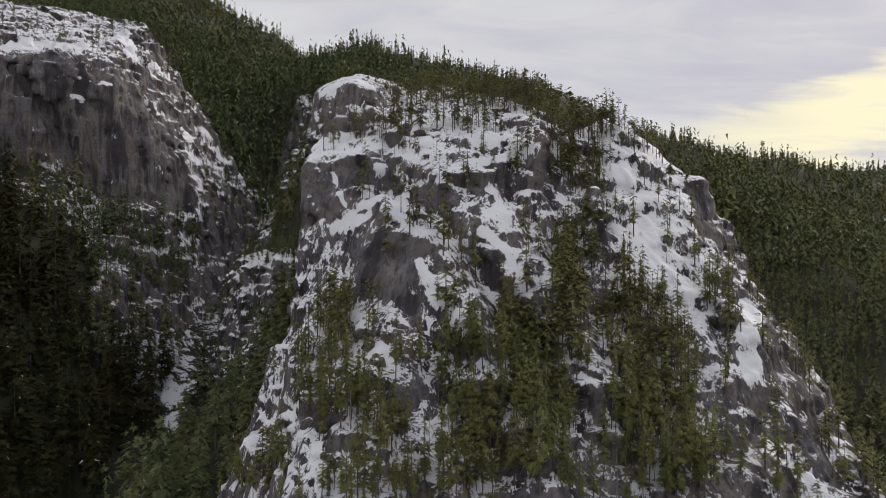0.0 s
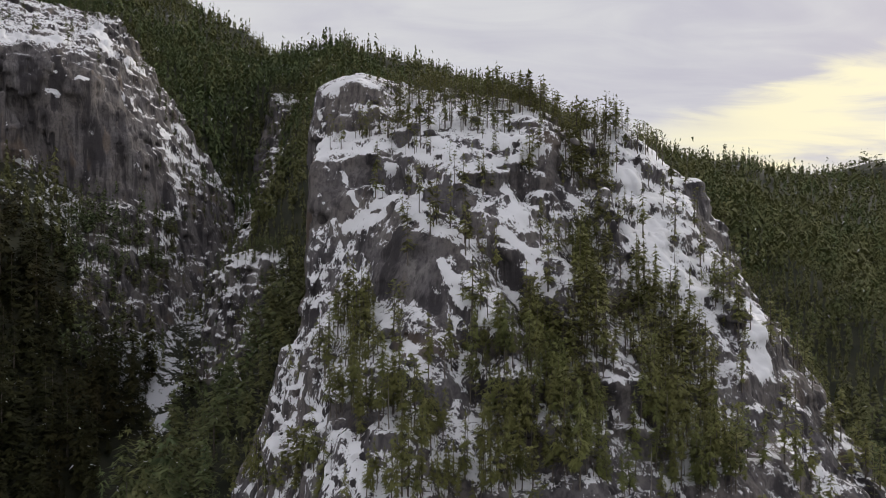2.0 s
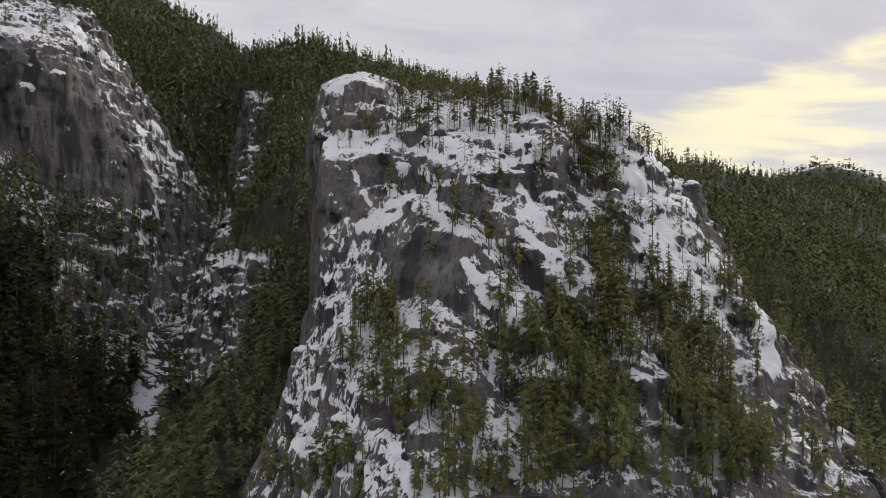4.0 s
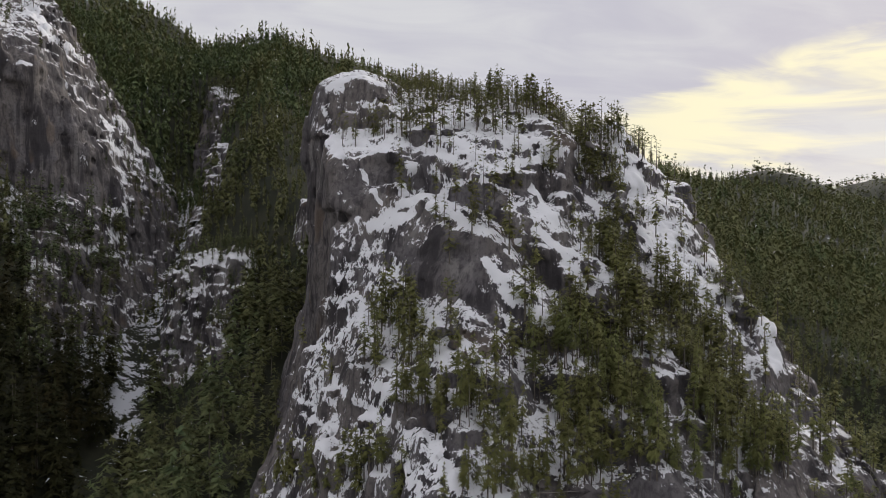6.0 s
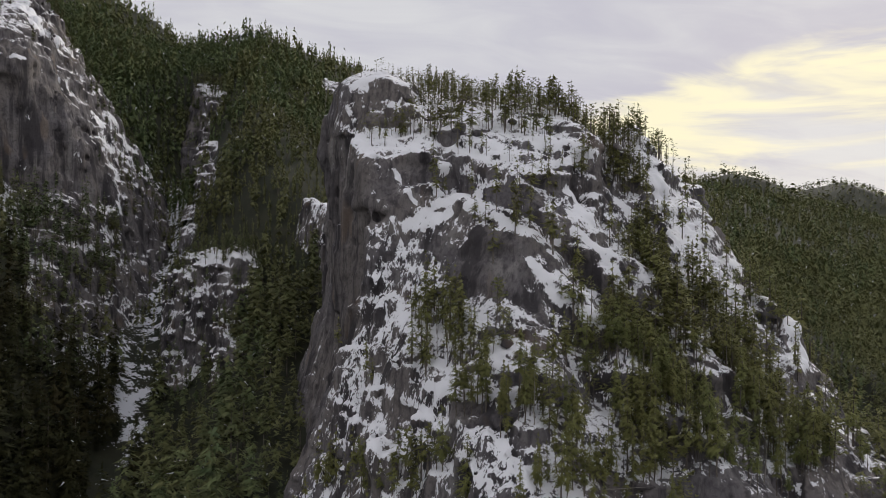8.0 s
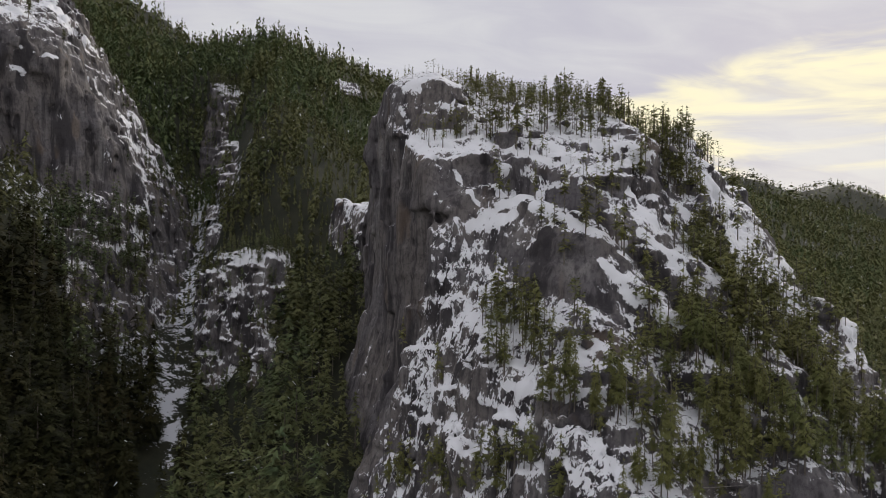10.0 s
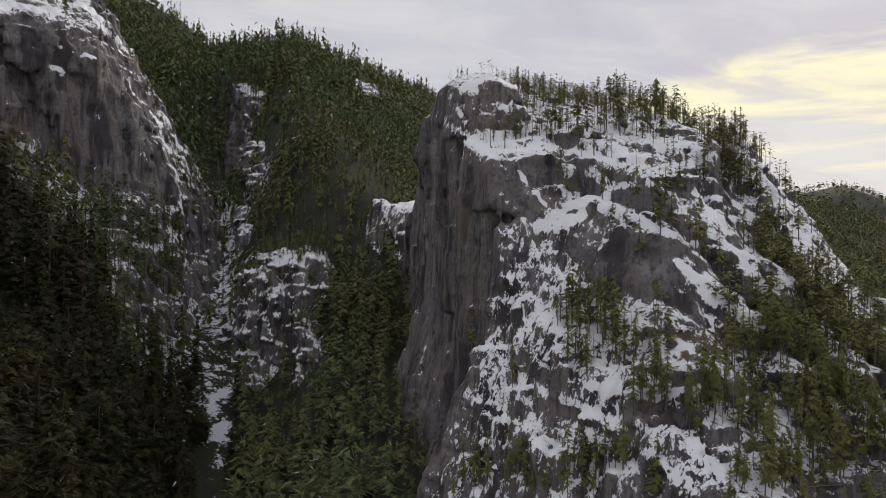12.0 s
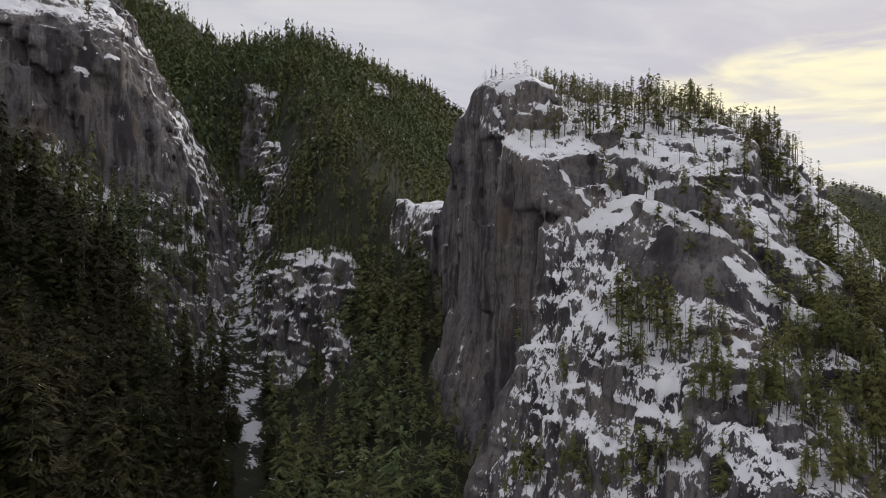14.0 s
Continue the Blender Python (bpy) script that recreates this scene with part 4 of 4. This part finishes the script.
fir_kinds = [make_tree("fir_tree", c, STEMS[i % 4], "slender olive-green fir growing on the snowy granite", "tree") for i, c in enumerate(FIRS)]
pine_kinds = [make_tree("pine_tree", c, STEMS[i % 4], "open-crowned pine with a bare grey trunk on rock", "tree") for i, c in enumerate(PINES)]
snag_kinds = [make_tree("dead_tree", None, s, "bleached standing dead tree trunk without any needles", "tree") for s in SNAGS]

# where trees stand on the rock tower: bands from one place to another, their reach and how dense
CROWN_TREES = [
    (-44, 312, 72, -24, 310, 69, 7, 0.06), (-15, 315, 66, 60, 310, 52, 12, 0.35), (20, 335, 66, 80, 330, 45, 15, 0.3),
    (-4, 352, 78, 16, 298, 60, 6.4, 0.5), (16, 298, 60, 42, 275, 52, 6.7, 0.8), (42, 275, 52, 70, 276, 42, 5.7, 0.8), (70, 276, 42, 88, 290, 39, 2.5, 0.5),
    (-4, 276, 47, 22, 265, 44, 3.6, 0.4), (-45, 290, 45, -14, 273, 46, 5.0, 0.3), (1, 246, 34, 28, 249, 35, 2.1, 0.12), (-16, 250, 30, -11, 245, 24, 2.4, 0.14),
    (44, 268, 44, 45, 251, 21, 3.8, 0.8), (58, 267, 32, 48, 235, 4, 3.0, 0.5),
]
FLANK_TREES = [
    (45, 233, 0, 37, 202, -20, 5.3, 0.9), (26, 202, -27, 19, 167, -50, 9.7, 0.9), (61, 217, -24, 54, 174, -54, 10.1, 0.9), (126, 248, -43, 125, 218, -70, 9.6, 0.1),
    (4, 197, -24, 8, 171, -47, 6.0, 0.6), (-35, 223, -24, -29, 208, -27, 4.4, 0.8), (-38, 206, -33, -26, 193, -31, 4.5, 0.4), (-25, 173, -42, -12, 167, -46, 5.0, 0.6),
    (-37, 191, -43, -28, 175, -44, 2.7, 0.3), (-67, 228, -72, -38, 173, -58, 4.6, 0.5), (-21, 156, -53, 14, 161, -57, 4.5, 0.45), (89, 247, -8, 90, 222, -23, 4.0, 0.35),
]
TREE_BANDS = CROWN_TREES + FLANK_TREES


def tower_density(v, n):
    d = np.where((v[:, 0] < -32) | (v[:, 2] > 45), 0.004, 0.03)
    for band in TREE_BANDS:
        d = np.maximum(d, band[7] * reach(v, *band[:7]))
    d = d * (0.25 + 1.4 * np.clip(perlin(v[:, 0] / 8, v[:, 1] / 8, v[:, 2] / 8) + 0.3, 0, 1))
    for rows in SNOW_ROWS[:10]:
        for row in rows:
            if row[7] >= 0.8:
                d = d * (1 - 0.85 * reach(v, *row[:7]))
    return d * np.clip((n[:, 2] - 0.38) * 5, 0, 1)


def plant_tower():
    rng = np.random.default_rng(5)
    at = clustered(tower_v, tower_n, 0.5 * tower_density(tower_v, tower_n), 2.5, 3)
    at = at[np.argsort(tower_v[at, 1] - 0.3 * tower_v[at, 2])]
    rest = {"fir": [], "pine": []}
    count = {"fir": 0, "pine": 0, "snag": 0}
    for i in at:
        x, y, z = tower_v[i]
        bare = y > 255
        kind = "snag" if rng.random() < 0.05 else "pine" if rng.random() < (0.62 if bare else 0.2) else "fir"
        h = float(6 + 12.5 * rng.random() ** 1.2 if kind == "fir" else rng.uniform(6, 15))
        if y < 235 and kind == "fir":
            h = float(rng.uniform(7, 20))
        if y > 305:
            h *= 0.8
        if x < -26 and y > 285:
            h = float(rng.uniform(3, 7))
        row = (x, y, z - 0.5, h, float(rng.uniform(0, 6.283)))
        limit = {"fir": 300, "pine": 150, "snag": 40}[kind]
        if count[kind] < limit:
            count[kind] += 1
            source = {"fir": fir_kinds, "pine": pine_kinds, "snag": snag_kinds}[kind]
            k = source[int(rng.integers(len(source)))]
            spread = float(rng.uniform(0.85, 1.25)) * (1.25 if kind == "pine" else 1.0)
            m = pose(x, y, z - 0.5, float(rng.uniform(-2.5, 2.5)), float(rng.uniform(-2.5, 2.5)), math.degrees(row[4])) @ Matrix.Diagonal((h * spread, h * spread, h, 1))
            tree = copy_thing(k, m)
            tree.matrix_basis = m
            tagged(tree, group={"fir": "firs on the rock tower", "pine": "pines on the rock tower", "snag": "dead trees on the rock tower"}[kind])
        elif kind != "snag":
            rest[kind].append(row)
    return rest, count


def drop_originals(kinds):
    for root in kinds:
        for o in (*root.children, root):
            bpy.data.objects.remove(o)


tower_rest, tower_count = plant_tower()
drop_originals(fir_kinds + pine_kinds + snag_kinds)


def stand(name, shapes, rows, mat, label, seed):
    rows = np.array(rows)
    v, f = many(shapes, rows[:, :3], rows[:, 3], rows[:, 4], seed)
    return tagged(new(name, tri_mesh(name, v, f, mat, "forest" in name)), label, "forest", kind="stuff")


MID_FIRS = [sprays(40 + q, 110, lo, w, 0.12, 34, 0.8, 0.4, 0.16, 2.0) for q, lo, w in ((0, 0.08, 0.105), (1, 0.12, 0.095), (2, 0.2, 0.10), (3, 0.15, 0.085), (4, 0.1, 0.12), (5, 0.3, 0.11))]
SLIM_FIRS = [sprays(140 + q, 160, lo, w, 0.100, 34, 0.8, 0.5, 0.14) for q, lo, w in ((0, 0.15, 0.15), (1, 0.3, 0.13), (2, 0.42, 0.14), (3, 0.22, 0.12))]
HILL_FIRS = [sprays(160 + q, 68, lo, w, 0.15, 30, 0.8, 0.35, 0.17, 2.2) for q, lo, w in ((0, 0.06, 0.11), (1, 0.1, 0.10), (2, 0.08, 0.09), (3, 0.1, 0.08), (4, 0.12, 0.12))]
TINY_FIRS = [sprays(70 + q, 12, 0.05, w, 0.36, 9, 0.8, 0.4, 0.24) for q, w in ((0, 0.16), (1, 0.14), (2, 0.18))]
FAR_FIRS = [sprays(60 + q, 27, 0.06, w, 0.24, 18, 0.8, 0.35, 0.19, 2.2) for q, w in ((0, 0.11), (1, 0.10), (2, 0.09), (3, 0.13), (4, 0.12))]
MID_PINES = [pine_crown(80 + q, 15, lo, w, 3) for q, lo, w in ((0, 0.3, 0.17), (1, 0.4, 0.2), (2, 0.25, 0.15), (3, 0.5, 0.22))]


def thin_stem(thick):
    """A bare tapered stem one metre high, three-sided."""
    v = [(r * thick * math.cos(2.094 * k), r * thick * math.sin(2.094 * k), h) for h, r in ((0, 1.2), (0.5, 0.6), (0.95, 0.12)) for k in range(3)]
    f = [t for i in (0, 3) for k in range(3) for t in ((i + k, i + (k + 1) % 3, i + 3 + k), (i + (k + 1) % 3, i + 3 + (k + 1) % 3, i + 3 + k))]
    return np.array(v), np.array(f)


THIN_STEMS = [thin_stem(w) for w in (0.009, 0.011, 0.013)]

stand("summit_firs", SLIM_FIRS, tower_rest["fir"], NEEDLES, "dense firs crowding the rock tower's ledges", 1) if tower_rest["fir"] else None
stand("summit_pines", MID_PINES, tower_rest["pine"], PINE_NEEDLES, "ragged pines along the rock tower's summit", 2) if tower_rest["pine"] else None
stems = tower_rest["fir"] + tower_rest["pine"]
stand("summit_trunks", THIN_STEMS, stems, BARK, "thin grey trunks under the summit trees", 3) if stems else None


def plant_rock(v, n, density, spacing, low, high, seed):
    at = clustered(v, n, density * np.clip((n[:, 2] - 0.4) * 4, 0, 1), spacing, seed)
    rng = np.random.default_rng(seed)
    return [(*(v[i] - (0, 0, 0.6)), float(rng.uniform(low, high)), float(rng.uniform(0, 6.283))) for i in at]


rows = plant_rock(cliff_v, cliff_n, np.where(cliff_v[:, 2] < 60, 0.026, 0.003) + 0.05 * (cliff_v[:, 1] > 575), 3.0, 8, 17, 21)
rows += plant_rock(cliff_v, cliff_n, 0.09 * (cliff_v[:, 2] < 22) * (cliff_v[:, 0] < -176), 4.0, 14, 26, 24)
rows += plant_rock(knob_v, knob_n, np.where(knob_v[:, 0] > -108, 0.08, 0.03), 2.6, 7, 14, 22)
rows += plant_rock(falls_v, falls_n, np.full(len(falls_v), 0.2), 3.0, 8, 16, 23)
stand("cliff_firs", SLIM_FIRS, rows, HILL_NEEDLES, "scattered firs on the ledges of the rock walls", 4)
stand("cliff_trunks", THIN_STEMS, rows, BARK, "thin grey trunks of trees on the rock walls", 5)


def plant_land(y0, y1, spacing, low, high, seed, gap=0.0):
    """Places for forest trees on the ground between two depths, in the open sector before the camera's way."""
    rng = np.random.default_rng(seed)
    gx, gy = np.meshgrid(np.arange(-0.75 * y1 - 160, 1.3 * y1, spacing), np.arange(y0, y1, spacing), indexing="ij")
    x = (gx + rng.uniform(-0.48, 0.48, gx.shape) * spacing).ravel()
    y = (gy + rng.uniform(-0.48, 0.48, gx.shape) * spacing).ravel()
    yr, ys = np.interp(x, RIDGE_X, RIDGE_Y), np.interp(x, SPUR_X, SPUR_Y)
    keep = (x > np.minimum(-0.64 * y, -150 - 0.33 * y) - 30) & (x < np.maximum(0.66 * y, 1.12 * y - 70) + 30) & (rng.random(len(x)) > gap)
    keep &= np.where(x > 420, (y < ys + 45) | (y > ys + 140), y < yr + 45)
    keep &= ~((x > np.maximum(0.27 * y - 100, -35)) & (x < 0.33 * y - 10) & (y > 320) & (y < 800))
    x, y = x[keep], y[keep]
    z = land(x, y)
    inside = (main_form(x, y, z + 1) < 1) | (left_form(x, y, z + 1) < 1) | (overlap(KNOB, x, y, z + 1) < 1) | ((overlap(FALL_ROCKS, x, y, z + 1) < 1) & (y > 675))
    stream = (np.abs(x + 148 + 4 * np.sin(y / 9)) < np.where(y < 385, 8.5, 6.5)) & (y < 430)
    thin = np.clip(bump_at(x, y, -235, 440, 1.0, 70, 42) + bump_at(x, y, -165, 500, 1.0, 26, 70), 0, 0.45) > rng.random(len(x))
    stream |= thin
    stream |= (np.abs(x + 104 + 0.085 * (391 - y)) < 4.5) & (y > 368) & (y < 393)
    for ox, oy, oz, wide, tall in OUTCROPS:
        stream |= (np.abs(x - ox - 0.08 * (y - oy)) < 0.95 * wide) & (y < oy + 2) & (y > oy - 1.2 * wide - 14)
    keep = ~inside & ~stream
    x, y, z = x[keep], y[keep], z[keep]
    tall = rng.uniform(0.5 * low, high, len(x)) * np.clip(0.95 + 0.9 * flat_noise(x, y, 45.0, 2) + 0.35 * flat_noise(x + 300, y, 14.0, 1), 0.55, 1.6) * np.where(rng.random(len(x)) < 0.08, 1.4, 1.0)
    return np.stack([x, y, z - 0.5, tall, rng.uniform(0, 6.283, len(x))], -1)


deep = plant_land(245, 425, 5.6, 22, 35, 31, 0.05)
deep[:, 3] *= np.interp(deep[:, 0], (-150, -120), (1.0, 0.8))
upper = plant_land(425, 620, 5.7, 14, 27, 35, 0.03)
near_wood = np.concatenate([deep, upper])
# bank trees take the lighter hillside needles; the rest get painted-in shade
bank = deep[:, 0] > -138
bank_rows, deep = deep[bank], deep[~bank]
WOOD_FIRS = [sprays(240 + q, 540, lo, w, 0.068, 60, 0.8, 0.5, 0.15) for q, lo, w in ((0, 0.08, 0.15), (1, 0.16, 0.135), (2, 0.25, 0.14), (3, 0.12, 0.12))]
stand("gully_forest", WOOD_FIRS, deep, SHADED_NEEDLES, "dense conifer forest filling the gully, shade put into its dark needles", 6)
stand("slope_forest", MID_FIRS, upper, HILL_NEEDLES, "olive conifer forest on the slope above the gully", 16)
stand("bank_forest", SLIM_FIRS, bank_rows, HILL_NEEDLES, "dark green conifers on the bank below the rock tower", 17)
stand("gully_trunks", THIN_STEMS, near_wood[::6], BARK, "grey trunks among the dark gully forest", 7)
wood = np.concatenate([plant_land(620, 900, 5.6, 15, 27, 32), plant_land(900, 1500, 9.8, 15, 27, 34)])
close = (wood[:, 1] < 900) & (wood[:, 0] < 90)
stand("hillside_forest", HILL_FIRS, wood[close], HILL_NEEDLES, "dark conifer forest covering the mountainside", 8)
stand("ridge_forest", FAR_FIRS, wood[~close][::1], HILL_NEEDLES, "conifer forest along the mountain ridge and spur", 18)
stand("distant_forest", TINY_FIRS, plant_land(1400, 2900, 18.0, 18, 27, 33), HILL_NEEDLES, "distant conifer forest on the low hills", 9)


# ---- boulders and fallen trunks on the snow ----


def boulder_mesh(seed):
    """A weathered block one metre across: a rough ball flattened by a few planes."""
    bm = bmesh.new()
    bmesh.ops.create_icosphere(bm, subdivisions=3, radius=0.5)
    r = random.Random(seed)
    cuts = [(Vector((r.uniform(-1, 1), r.uniform(-1, 1), r.uniform(-0.6, 1))).normalized(), r.uniform(0.20, 0.34)) for _ in range(12)]
    for v in bm.verts:
        for n, d in cuts:
            over = v.co.dot(n) - d
            if over > 0:
                v.co -= n * over * 0.9
        v.co += v.co.normalized() * 0.03 * noise.noise(v.co * 5 + Vector((seed, 0, 0)))
    me = bpy.data.meshes.new("boulder")
    bm.normal_update()
    snow = np.array([0.05 + 0.75 * max(v.normal.z - 0.35, -0.3) for v in bm.verts])
    bm.to_mesh(me)
    bm.free()
    me.materials.append(GRANITE)
    me.polygons.foreach_set("use_smooth", np.ones(len(me.polygons), dtype=bool))
    set_snow(me, snow)
    return me


BOULDERS = [boulder_mesh(s) for s in range(5)]
SPOTS = [(-23, 199, 5.5), (-17, 184, 6), (-20, 192, 4.5), (-14, 267, 7), (-8, 262, 5), (4, 163, 5), (-6, 160, 4), (12, 170, 4), (-27, 176, 4), (-34, 178, 5), (28, 200, 5), (-12, 196, 3.5), (70, 228, 4), (-30, 290, 5), (10, 276, 5)]
rng = random.Random(8)
for k, (x, y, size) in enumerate(SPOTS):
    column = np.hypot(tower_v[:, 0] - x, tower_v[:, 1] - y) < 1.6
    if not column.any():
        continue
    z = float(tower_v[column, 2].max())
    ob = new("boulder", BOULDERS[k % 5])
    ob.matrix_basis = pose(x, y, z - 0.08 * size, rng.uniform(-15, 15), rng.uniform(-15, 15), rng.uniform(0, 360)) @ Matrix.Diagonal((size * 1.2, size, size * 0.75, 1))
    tagged(ob, "dark weathered granite boulder lying in the snow", "boulder", "boulders on the rock tower")

for x, y, length, yaw, lean in ((54, 178, 9, 25, 12), (-8, 158, 11, -20, 6), (6, 162, 8, 35, 10), (30, 170, 9, 60, 15)):
    column = np.hypot(tower_v[:, 0] - x, tower_v[:, 1] - y) < 2.0
    z = float(tower_v[column, 2].mean()) + 0.6
    log = new("fallen_trunk", SNAGS[0])
    log.matrix_basis = pose(x, y, z, 0, 90 - lean, yaw) @ Matrix.Diagonal((length, length, length, 1))
    tagged(log, "bleached fallen tree trunk lying across the snow", "log", "fallen trunks")
